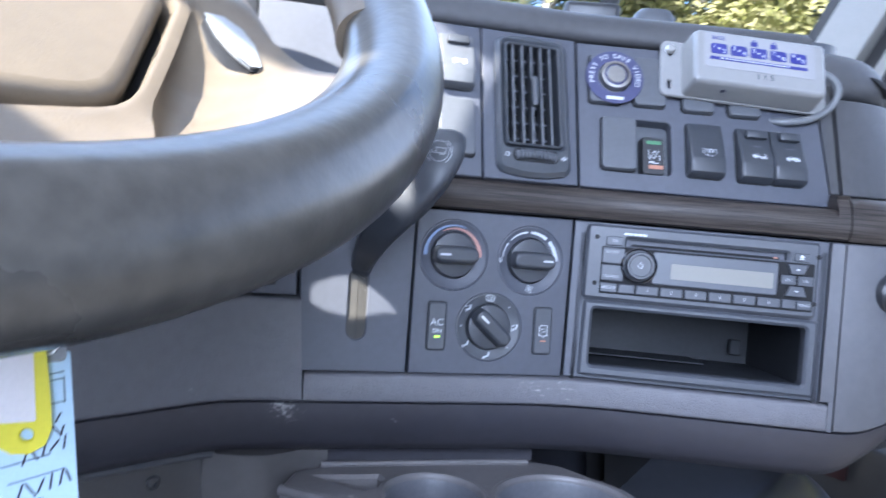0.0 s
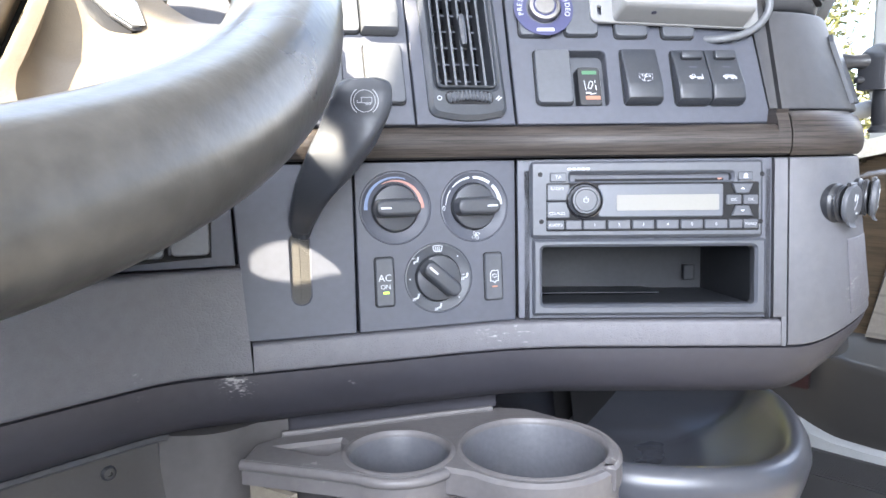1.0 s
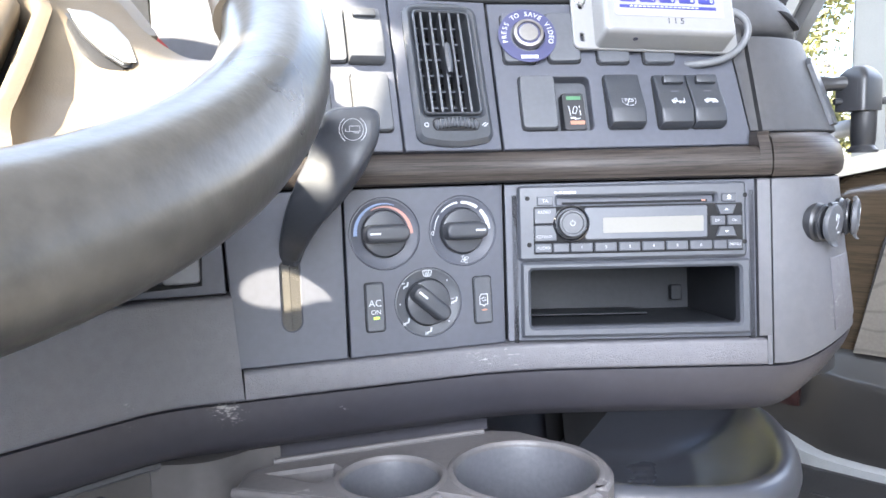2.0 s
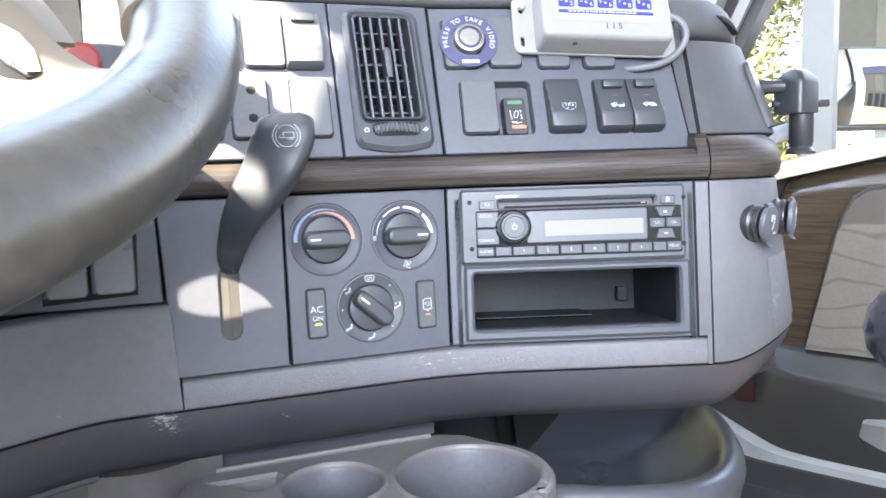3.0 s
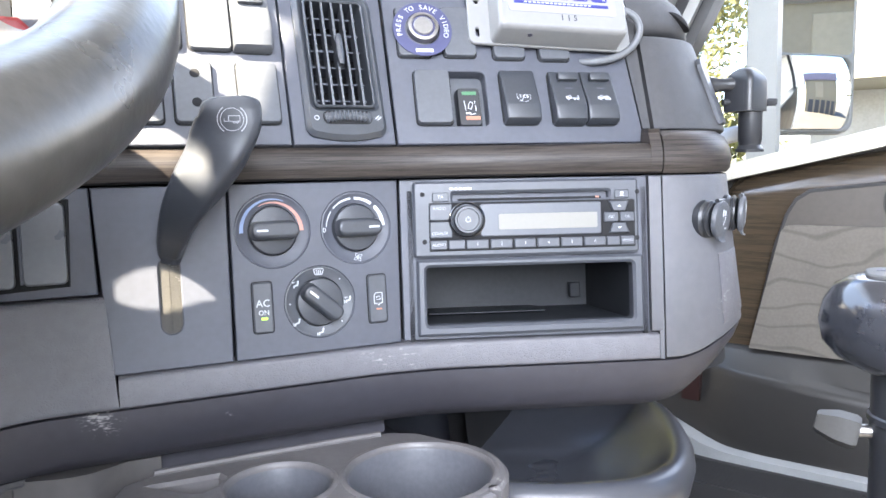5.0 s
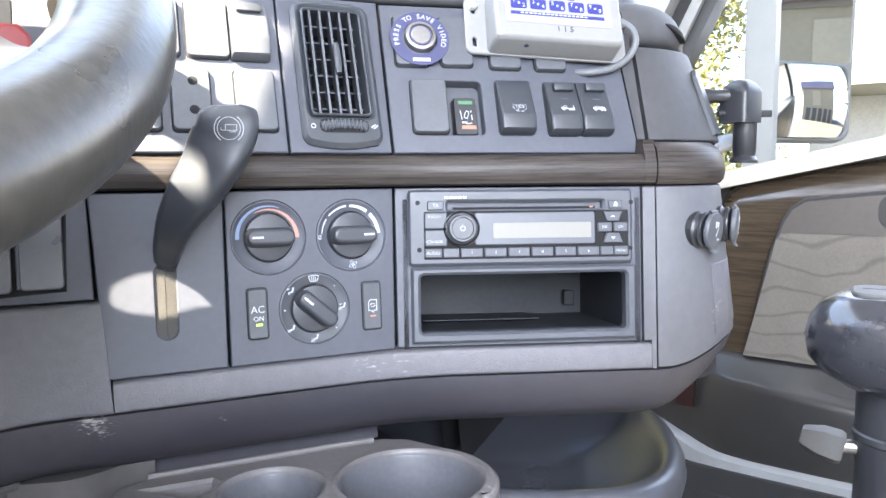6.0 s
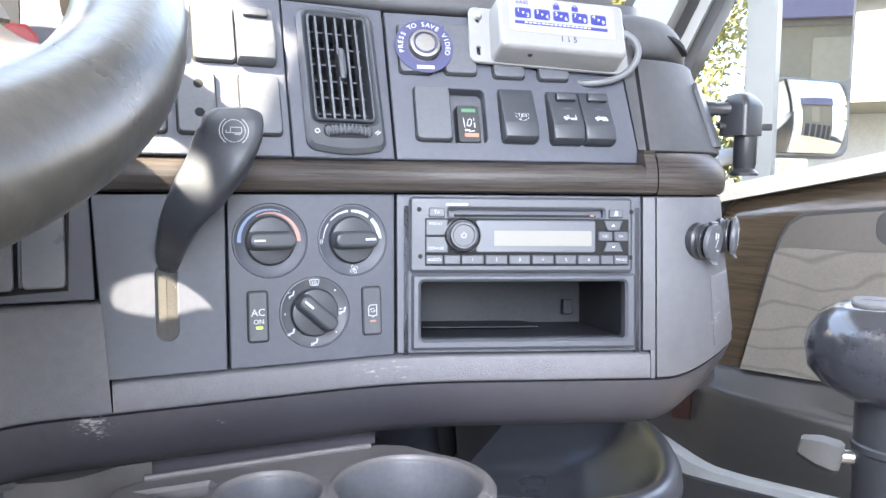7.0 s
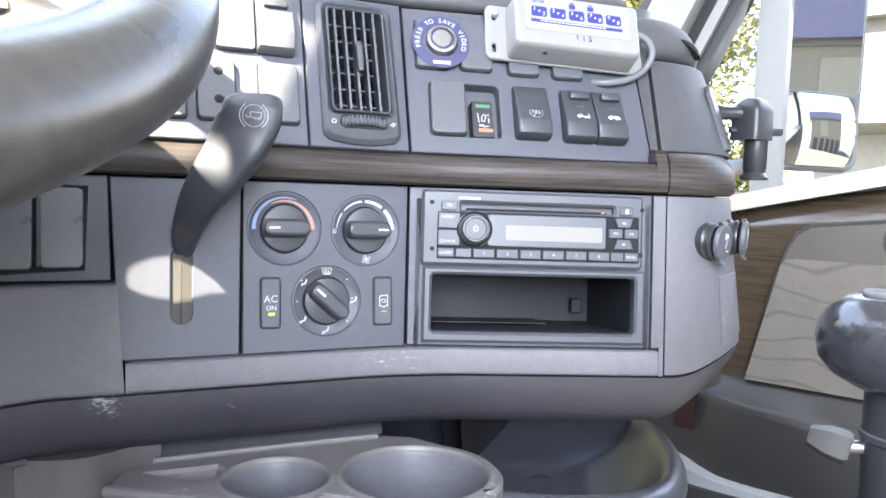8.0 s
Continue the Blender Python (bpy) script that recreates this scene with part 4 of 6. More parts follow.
# ---------------------------------------------------------------- tray
tray = thing("pull_out_tray", Matrix.Translation((0, 0, 0.70)), "dark grey plastic tray with a thick rounded rim", "tray")
edge = spline([(0.050, 0.840, 0), (0.046, 0.73, 0), (0.056, 0.660, 0), (0.105, 0.622, 0), (0.165, 0.585, 0), (0.215, 0.567, 0), (0.27, 0.562, 0), (0.318, 0.570, 0), (0.362, 0.603, 0), (0.392, 0.660, 0), (0.408, 0.73, 0), (0.408, 0.79, 0), (0.385, 0.835, 0), (0.22, 0.86, 0), (0.050, 0.840, 0)], 6)[:-1]
mid = Vector((0.24, 0.72, 0))
rings = []
for inset_by, shrink, z in ((0.012, 0, -0.06), (0.004, 0, -0.034), (0.0, 0, -0.016), (0.0015, 0, -0.007), (0.006, 0, 0.0005), (0.012, 0, 0.0035), (0.018, 0, 0.0035), (0.023, 0, 0.0), (0.027, 0, -0.006), (0.029, 0.03, -0.012), (0.029, 0.10, -0.020), (0.029, 0.20, -0.028), (0.029, 0.32, -0.035), (0.029, 0.46, -0.040), (0.029, 0.58, -0.0425), (0.029, 0.61, -0.0445), (0.029, 0.85, -0.045)):
    ring = []
    for k, p in enumerate(edge):
        q = p + (mid - p).normalized() * inset_by
        ring.append(q.lerp(mid, shrink) + Vector((0, 0, z)))
    rings.append(ring)
part("dish", loft(rings), TRAY_M, tray)
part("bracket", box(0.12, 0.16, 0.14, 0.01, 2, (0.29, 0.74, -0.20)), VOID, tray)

# ---------------------------------------------------------------- marks and icons


def bars(rows):
    """Thin raised bars: (x, y, w, h, turn)."""
    return join(*[moved(box(w, h, 0.0003), pose(x, y, 0, 0, 0, a)) for x, y, w, h, a in rows])


def truck_icon(k=1.0, hook=False, tip=False):
    """Side view of a truck: cab with a bonnet, chassis and wheels."""
    ic = [outline([(-0.0046, -0.0008), (-0.0046, 0.0006), (-0.0030, 0.0008), (-0.0024, 0.0020), (-0.0008, 0.0020), (-0.0008, -0.0008)], 0.0004),
          bars([(0.0010, -0.0006, 0.0072, 0.0005, 0), (-0.0027, 0.0, 0.0034, 0.0008, 0)])]
    ic += [arc_band(0.0005, 0.0010, 0, 360, 12, 0.0003, (x, -0.0014, 0)) for x in (-0.0032, 0.0014, 0.0038)]
    if hook:
        ic.append(bars([(0.0046, 0.0006, 0.0006, 0.0034, 0)]))
    elif tip:
        ic.append(bars([(0.0018, 0.0012, 0.0036, 0.0006, 0), (0.0018, 0.0003, 0.0050, 0.0006, 0)]))
    bm = join(*ic)
    for v in bm.verts:
        v.co.x *= k
        v.co.y *= k
    return bm


def seat_icon(k=1.0, up=True, down=False):
    rows = [(0.0012, 0.0022, 0.0014, 0.0014, 45), (0.0008, 0.0002, 0.0013, 0.0030, -18), (-0.0010, -0.0010, 0.0030, 0.0011, 8), (-0.0024, -0.0020, 0.0009, 0.0022, 14)]
    if up:
        rows += [(-0.0022, 0.0016, 0.0022, 0.0005, 25), (-0.0031, 0.0016, 0.0010, 0.0010, 45)]
    if down:
        rows += [(-0.0038, -0.0016, 0.0005, 0.0022, 0), (-0.0038, -0.0027, 0.0010, 0.0010, 45)]
    return bars([(x * k, y * k, w * k, h * k, a) for x, y, w, h, a in rows])


def outline(pts, w):
    rows = []
    for (x0, y0), (x1, y1) in zip(pts, pts[1:]):
        rows.append(((x0 + x1) / 2, (y0 + y1) / 2, math.hypot(x1 - x0, y1 - y0) + w * 0.6, w, math.degrees(math.atan2(y1 - y0, x1 - x0))))
    return bars(rows)


# ---------------------------------------------------------------- climate panel
climate = thing("climate_control_panel", LA.m, "slate grey heater panel with three rotary knobs", "control panel")
K1, K2, K3 = LA.sh(0.0063, 0.9269), LA.sh(0.0694, 0.9260), LA.sh(0.0399, 0.8695)
part("faceplate", plate(LA.quad([(-0.0216, 0.8305), (0.1036, 0.8305), (0.1032, 0.9630), (-0.0250, 0.9630)]), [ring_pts(0.0288, 44, *K1), ring_pts(0.0288, 44, *K2), ring_pts(0.0280, 44, *K3)], 0.0, 0.0007, -0.012), PANEL, climate)
for (kx, ky), turn, dish_r in ((K1, 180, 0.0288), (K2, 0, 0.0288), (K3, 138, 0.0280)):
    at = pose(kx, ky, 0, 0, 0, 0)
    part("dish", lathe([(dish_r - 0.0001, -0.0030), (dish_r - 0.0002, -0.0006), (dish_r - 0.0012, -0.0004), (dish_r - 0.0026, -0.0012), (0.0215, -0.0026), (0.0197, -0.0030), (0.0193, -0.0075), (0.0, -0.0075)], 48), PANEL if turn != 138 else PANEL_DK, climate, "", at)
    knob = part("knob", lathe([(0.0183, -0.006), (0.0185, 0.0005), (0.0178, 0.0016), (0.0165, 0.0020), (0.0, 0.0020)], 44), KNOB_M, climate, "graphite rotary knob", at @ pose(0, 0, 0, 0, 0, turn))
    grip = loft([[(x, y * wy, z) for x, y in rounded(0.0365 * wx, 0.0135, 0.0055, 5)] for z, wx, wy in ((0.0012, 1.0, 1.12), (0.009, 0.985, 1.0), (0.0125, 0.965, 0.90), (0.0138, 0.93, 0.72), (0.0142, 0.86, 0.5))])
    part("grip", grip, KNOB_M, knob)
    part("pointer", box(0.0085, 0.0016, 0.0004, 0, 1, (0.0105, 0, 0.0141)), PRINT, knob)
part("cold_scale", arc_band((0.0222, 0.0240), (0.0252, 0.0246), 182, 68, 26, 0.0003, (K1[0], K1[1], -0.0011)), SKYBLUE, climate, "pale blue cold scale")
part("warm_scale", arc_band((0.0212, 0.0206), (0.0218, 0.0240), 118, -2, 26, 0.0003, (K1[0], K1[1], -0.0016)), RED, climate, "salmon warm scale")
for a0, a1, w0, w1 in ((176, 146, 0.0006, 0.0010), (138, 98, 0.0010, 0.0016), (91, 54, 0.0020, 0.0026), (46, 2, 0.0028, 0.0034)):
    part("fan_scale", arc_band((0.0246 - w0, 0.0246 - w1), 0.0246, a0, a1, 10, 0.0003, (K2[0], K2[1], -0.0012)), PRINT, climate)
part("zero_mark", text_mesh("0", 0.0055, (K2[0] - 0.0262, K2[1] - 0.001, -0.0002)), PRINT, climate)
part("fan_icon", join(*[moved(arc_band(0.0010, 0.0014, 0, 360, 16, 0.0003), Matrix.Translation((K2[0], K2[1] - 0.0238, 0.0001)) @ pose(0, 0, 0, 0, 0, a) @ pose(0.0020, 0.0004, 0) @ Matrix.Diagonal((1.25, 0.85, 1, 1))) for a in (20, 110, 200, 290)]), PRINT, climate)
for ang, dx, kind in ((90, 0, "screen"), (140, 0, "up"), (0, 0, "both"), (218, 0, "down"), (270, 0, "foot")):
    ix, iy = K3[0] + 0.0233 * math.cos(radians(ang)), K3[1] + 0.0233 * math.sin(radians(ang))
    if kind == "screen":
        ic = join(outline([(-0.0040, 0.0022), (-0.0028, -0.0018), (0.0028, -0.0018), (0.0040, 0.0022), (0.0020, 0.0029), (-0.0020, 0.0029), (-0.0040, 0.0022)], 0.0006), bars([(x, -0.0002, 0.0006, 0.0046, 8) for x in (-0.0015, 0, 0.0015)]))
    else:
        ic = seat_icon(0.95, kind in ("up", "both"), kind in ("down", "both", "foot"))
    part("vent_icon", moved(ic, Matrix.Translation((ix, iy, -0.0003))), PRINT, climate)
for ang in (45, 180, 315):
    part("scale_dot", lathe([(0.0007, 0), (0.0007, 0.0003), (0, 0.0003)], 10, (K3[0] + 0.0238 * math.cos(radians(ang)), K3[1] + 0.0238 * math.sin(radians(ang)), -0.0008)), PRINT, climate)


def push_button(x, z, w, h):
    b = part("button", plate(rounded(w, h, 0.0022, 4), (), 0.0022, 0.0010, -0.002), PANEL_DK, climate, "dark push button", Matrix.Translation((*LA.sh(x, z), 0)))
    part("button_gap", plate(rounded(w + 0.0018, h + 0.0018, 0.003, 4), (), 0.0002, 0.0001, -0.001), VOID, climate, "", Matrix.Translation((*LA.sh(x, z), 0)))
    return b


b = push_button(-0.0027, 0.8690, 0.0148, 0.0385)
part("button_text", join(text_mesh("AC", 0.0078, (0, 0.0030, 0.0023)), text_mesh("ON", 0.0052, (0.0003, -0.0040, 0.0023))), PRINT, b)
part("indicator", box(0.0046, 0.0017, 0.0003, 0, 1, (0.0006, -0.0085, 0.0022)), LIME, b, "lit green indicator")
b = push_button(0.0845, 0.8680, 0.0152, 0.0385)
part("button_icon", join(outline([(-0.0032, -0.0038), (-0.0032, 0.0028), (-0.0018, 0.0048), (0.0036, 0.0048), (0.0036, -0.0038), (0.0014, -0.0038), (0.0004, -0.0054), (-0.0010, -0.0038), (-0.0032, -0.0038)], 0.0006), arc_band(0.0013, 0.0017, 20, 150, 10, 0.0003, (0.0003, 0.0005, 0)), arc_band(0.0013, 0.0017, 200, 330, 10, 0.0003, (0.0003, 0.0005, 0)), bars([(-0.0013, 0.0012, 0.0010, 0.0010, 20), (0.0018, -0.0002, 0.0010, 0.0010, 20)])), PRINT, b, "", pose(0, 0, 0.0022))
part("indicator", box(0.0046, 0.0013, 0.0003, 0, 1, (0.0004, -0.0083, 0.0022)), AMBER, b, "orange indicator")

# ---------------------------------------------------------------- radio
radio = thing("car_radio", LC.m, "black single-slot car radio with a pale display", "radio")


def rx(px):
    return LC.sh(0.1153 + (px - 724) * 0.000488, 0.95)[0]


def rz(py):
    return LC.sh(0.12, 0.9615 - (py - 348) * 0.000476)[1]


RC = ((rx(724) + rx(1115)) / 2, (rz(349) + rz(481)) / 2)
part("faceplate", plate(rounded(0.1905, 0.0630, 0.0035, 4, *RC), [rounded(rx(1062) - rx(792), rz(371) - rz(384), 0.0012, 2, (rx(792) + rx(1062)) / 2, (rz(371) + rz(384)) / 2)], 0.0075, 0.0022, -0.010), RADIO_M, radio)
part("disc_slot", join(box(rx(1062) - rx(792), rz(371) - rz(384), 0.002, 0, 1, ((rx(792) + rx(1062)) / 2, (rz(371) + rz(384)) / 2, -0.009)), box(rx(1050) - rx(802), 0.0022, 0.006, 0, 1, ((rx(802) + rx(1050)) / 2, rz(382), -0.002))), VOID, radio, "dark disc slot")


def field(name, x0, x1, y0, y1, mat, d0, d1, bev=0.0005, label="", r=0.0012):
    w, h = rx(x1) - rx(x0), rz(y0) - rz(y1)
    return part(name, plate(rounded(w, h, r, 3), (), d1 - d0, bev, -0.0005), mat, radio, label, Matrix.Translation(((rx(x0) + rx(x1)) / 2, (rz(y0) + rz(y1)) / 2, d0)))


def lettered(b, body, size, d, dx=0.0, dy=0.0):
    return part("lettering", text_mesh(body, size * 0.88, (dx, dy, d)), FADED, b)


field("button_bed", 751, 1107, 387, 470, VOID, 0.0066, 0.0077, 0.0002)
field("display", 838, 1047, 390, 446, SCREEN, 0.0072, 0.0086, 0.0006, "dark display window", 0.002)
field("lcd", 869, 1040, 408, 435, LCD, 0.0084, 0.0088, 0.0001, "pale lit display")
for nm, x0, x1, y0, y1, sz, dx, dy in (("TA", 757, 785, 369, 385, 0.0046, 0, 0), ("RADIO", 752, 790, 389, 417, 0.0040, -0.001, 0.003), ("CD/AUX", 752, 790, 419, 447, 0.0040, -0.001, -0.003), ("AUDIO", 752, 781, 451, 467, 0.0040, 0, 0), ("", 783, 811, 451, 467, 0, 0, 0),
                                 ("1", 813, 851, 451, 467, 0.0042, 0, 0), ("2", 854, 892, 451, 467, 0.0042, 0, 0), ("3", 895, 932, 451, 467, 0.0042, 0, 0), ("4", 935, 973, 451, 467, 0.0042, 0, 0), ("5", 976, 1013, 451, 467, 0.0042, 0, 0), ("6", 1016, 1054, 451, 467, 0.0042, 0, 0), ("", 1056, 1079, 451, 467, 0, 0, 0), ("MENU", 1080, 1105, 451, 467, 0.0038, 0, 0),
                                 ("ESC", 1052, 1077, 409, 426, 0.0036, 0, 0), ("OK", 1080, 1105, 409, 426, 0.0036, 0, 0)):
    b = field("button", x0, x1, y0, y1, RADIO_M, 0.0072, 0.0092, 0.0007)
    if nm:
        lettered(b, nm, sz, 0.0021, dx, dy)
b = field("button", 1071, 1096, 370, 385, RADIO_M, 0.0072, 0.0092, 0.0007)
part("eject_mark", bars([(0, 0.0006, 0.0026, 0.0026, 45), (0, -0.0014, 0.0036, 0.0006, 0)]), PRINT, b, "", pose(0, 0, 0.0021))
for y0, y1, flip in ((389, 408, 1), (427, 446, -1)):
    cx, cy = rx(1078), (rz(y0) + rz(y1)) / 2
    hw, hh = 0.0085, 0.0042
    b = part("button", plate([(-hw * (0.62 if flip > 0 else 1), -hh), (hw * (0.62 if flip > 0 else 1), -hh), (hw * (1 if flip > 0 else 0.62), hh), (-hw * (1 if flip > 0 else 0.62), hh)], (), 0.0030, 0.0007, 0), RADIO_M, radio, "", Matrix.Translation((cx, cy, 0.0072)))
    part("arrow_mark", plate([(-0.0018, -0.0007 * flip), (0.0018, -0.0007 * flip), (0, 0.0010 * flip)][:: flip], (), 0.0003, 0.00005, 0), PRINT, b, "", pose(0, 0, 0.0030))
part("knob_ring", lathe([(0.0152, 0), (0.0152, 0.0022), (0.0142, 0.0030), (0.0134, 0.0018), (0.0134, 0)], 44), GLOSSY, radio, "glossy black knob ring", Matrix.Translation((rx(815), rz(417), 0.0072)))
knob = part("volume_knob", lathe([(0.0130, 0), (0.0130, 0.003), (0.0118, 0.0035), (0.0115, 0.0085), (0.0108, 0.0098), (0.0092, 0.0098), (0.0086, 0.0088), (0.0, 0.0088)], 40), KNOB_M, radio, "round black volume knob", Matrix.Translation((rx(815), rz(417), 0.0075)))
part("power_mark", join(arc_band(0.0017, 0.0022, 120, 420, 18, 0.0003), bars([(0, 0.0019, 0.0005, 0.0024, 0)])), PRINT, knob, "", pose(0, 0, 0.0089))
for px, py in ((741, 372), (1112, 374), (743, 453), (1110, 455)):
    part("screw_hole", lathe([(0.0020, 0.0070), (0.0020, 0.0077), (0, 0.0077)], 16, (rx(px), rz(py), 0)), VOID, radio)
part("maker_mark", bars([(rx(790) + 0.0038 * k, rz(363), 0.0030, 0.0018, 0) for k in range(5)]), PRINT, radio, "", pose(0, 0, 0.0076))
part("slot_led", box(0.003, 0.0012, 0.0008, 0, 1, (rx(1043), rz(381), 0.0045)), AMBER, radio, "small orange light")

# ---------------------------------------------------------------- storage cubby
cubby = thing("storage_cubby", LC.m, "empty dark grey open storage slot", "storage slot")
c0, c1 = LC.sh(0.1175, 0.8340), LC.sh(0.3095, 0.8968)
o0, o1 = LC.sh(0.1253, 0.8425), LC.sh(0.3005, 0.8905)
part("bezel", plate(rounded(c1[0] - c0[0], c1[1] - c0[1], 0.002, 3, (c0[0] + c1[0]) / 2, (c0[1] + c1[1]) / 2), [rounded(o1[0] - o0[0], o1[1] - o0[1], 0.003, 3, (o0[0] + o1[0]) / 2, (o0[1] + o1[1]) / 2)], 0.0060, 0.0022, -0.008), RADIO_M, cubby)
ow, oh, ox, oy = o1[0] - o0[0], o1[1] - o0[1], (o0[0] + o1[0]) / 2, (o0[1] + o1[1]) / 2
bm = bmesh.new()
fr = [bm.verts.new((ox + sx * ow / 2, oy + sy * oh / 2, -0.006)) for sx, sy in ((-1, -1), (1, -1), (1, 1), (-1, 1))]
bk = [bm.verts.new((ox + sx * ow / 2 * 0.97, oy + sy * oh / 2 * 0.92, -0.125)) for sx, sy in ((-1, -1), (1, -1), (1, 1), (-1, 1))]
for k in range(4):
    bm.faces.new((fr[k], fr[(k + 1) % 4], bk[(k + 1) % 4], bk[k]))
bm.faces.new(bk)
part("liner", bm, LINER, cubby, "", None, False)
part("floor_step", box(ow * 0.62, 0.0015, 0.055, 0.0004, 1, (ox - ow * 0.15, oy - oh / 2 + 0.003, -0.122)), LINER, cubby)
part("clip", box(0.011, 0.015, 0.006, 0.001, 1, (ox + ow * 0.40, oy - 0.006, -0.119)), LINER, cubby)
part("casing", box(ow + 0.02, 0.135, 0.004, 0, 1, (ox, oy + 0.02, -0.14)), VOID, cubby)
part("cheek", box(0.004, 0.135, 0.14, 0, 1, (ox + ow / 2 + 0.012, oy + 0.02, -0.14)), VOID, cubby)
part("cheek", box(0.004, 0.135, 0.14, 0, 1, (ox - ow / 2 - 0.012, oy + 0.02, -0.14)), VOID, cubby)

# ---------------------------------------------------------------- air vent
vent = thing("air_vent", UA.m, "dark grey upright louvred air vent", "air vent")
v = [UA.sh(*p) for p in ((0.0321, 0.9963), (0.0963, 0.9980), (0.0827, 1.1135), (0.0225, 1.1118))]
vx, vy, vw, vh = sum(p[0] for p in v) / 4, sum(p[1] for p in v) / 4, 0.0655, 0.1235
e0, e1 = UA.sh(0.0385, 1.0190)[1], vy + vh / 2 - 0.0065
ew, eh, ey = 0.0500, e1 - e0, (e0 + e1) / 2
hole = rounded(ew, eh, 0.004, 4, vx, ey)
part("surround", plate([UA.sh(*p) for p in ((0.0248, 0.992), (0.1032, 0.992), (0.0922, 1.1195), (0.0108, 1.1195))], [hole], 0.0, 0.0007, -0.012), PANEL, vent)
bowed = rounded(vw, vh, 0.009, 6)
arc = [(-vw / 2 + 0.009 + (vw - 0.018) * k / 10, 0.0028 * (1 - (k / 5 - 1) ** 2)) for k in range(1, 10)]
half_n = len(bowed) // 4
outer = bowed[:half_n] + [(x, vh / 2 + e) for x, e in arc[::-1]] + bowed[half_n:3 * half_n] + [(x, -vh / 2 - e) for x, e in arc] + bowed[3 * half_n:]
part("bezel", plate([(vx + x, vy + y) for x, y in outer], [hole], 0.0062, 0.0034, 0.0), VENT_M, vent)
part("inner_frame", plate(rounded(ew, eh, 0.004, 4, vx, ey), [rounded(ew - 0.004, eh - 0.004, 0.003, 4, vx, ey)], 0.0075, 0.001, -0.02), VENT_M, vent)
part("duct", join(box(ew + 0.01, eh + 0.01, 0.001, 0, 1, (vx, ey, -0.044)), box(0.002, eh, 0.038, 0, 1, (vx - ew / 2 - 0.001, ey, -0.044)), box(0.002, eh, 0.038, 0, 1, (vx + ew / 2 + 0.001, ey, -0.044))), VOID, vent)
for k in range(1, 6):
    part("vane", loft([[(x, y + 0.0, z) for x, z in ((-0.0009, 0.0062), (0.0009, 0.0062), (0.0007, -0.0130), (-0.0007, -0.0130))] for y in (-eh / 2 + 0.0015, eh / 2 - 0.0015)]), PANEL_DK, vent, "", Matrix.Translation((vx - ew / 2 + ew * k / 6, ey, 0)) @ pose(0, 0, 0, 0, -9, 0))
for k in range(1, 7):
    part("rear_vane", box(ew - 0.003, 0.0016, 0.014, 0, 1, (vx, ey - eh / 2 + eh * (k - 0.2) / 6.4, -0.022)), PANEL, vent)
part("vane_lever", loft([[(x * w, y, z) for x, z in ((-0.0022, 0.006), (-0.0022, 0.0105), (0, 0.012), (0.0022, 0.0105), (0.0022, 0.006))] for y, w in ((-0.013, 0.8), (-0.008, 1.1), (0, 1.2), (0.008, 1.1), (0.013, 0.8))]), VENT_M, vent, "ribbed vane lever", Matrix.Translation((vx + 0.0005, ey + 0.0015, 0)))
thumb = part("thumb_wheel", tube([(-0.0185, -0.0002, 0.0), (-0.009, 0.0008, 0.0006), (0, 0.0012, 0.0008), (0.009, 0.0008, 0.0006), (0.0185, -0.0002, 0.0)], 0.0038, 10), PANEL_DK, vent, "ribbed thumb wheel", Matrix.Translation((vx + 0.0005, UA.sh(0.06, 1.0110)[1], 0.0046)))
for k in range(-5, 6):
    part("rib", box(0.0018, 0.0085, 0.004, 0.0007, 1), PANEL_DK, thumb, "", pose(0.0033 * k, 0.0012 - 0.00008 * k * k, 0.0014 - 0.00003 * k * k))
part("wheel_slot", plate(rounded(0.040, 0.0115, 0.005, 5, vx + 0.0005, UA.sh(0.06, 1.0110)[1]), (), 0.0066, 0.0002, 0.005), VOID, vent)
part("closed_mark", arc_band(0.0014, 0.0020, 0, 360, 18, 0.0003, (vx - 0.0245, UA.sh(0.06, 1.0105)[1], 0.0063)), PRINT, vent)
part("open_mark", bars([(vx + 0.0245, UA.sh(0.06, 1.0105)[1] + 0.0006, 0.0044, 0.0009, 40), (vx + 0.0262, UA.sh(0.06, 1.0105)[1] - 0.0004, 0.0044, 0.0009, 40)]), PRINT, vent, "", pose(0, 0, 0.0063))

# ---------------------------------------------------------------- upper switch field and its switches
PK = UC.sh(0.1515, 1.0300)
part("switch_field", plate(UC.quad([(0.1052, 0.992), (0.3212, 0.992), (0.3072, 1.1195), (0.0945, 1.1195)]), [rounded(0.0620, 0.0500, 0.005, 4, *PK)], 0.0, 0.0007, -0.012), PANEL, dash, "", UC.m)
part("switch_pocket", join(box(0.066, 0.054, 0.002, 0, 1, (PK[0], PK[1], -0.014))), PANEL_DK, dash, "dark recessed pocket", UC.m)


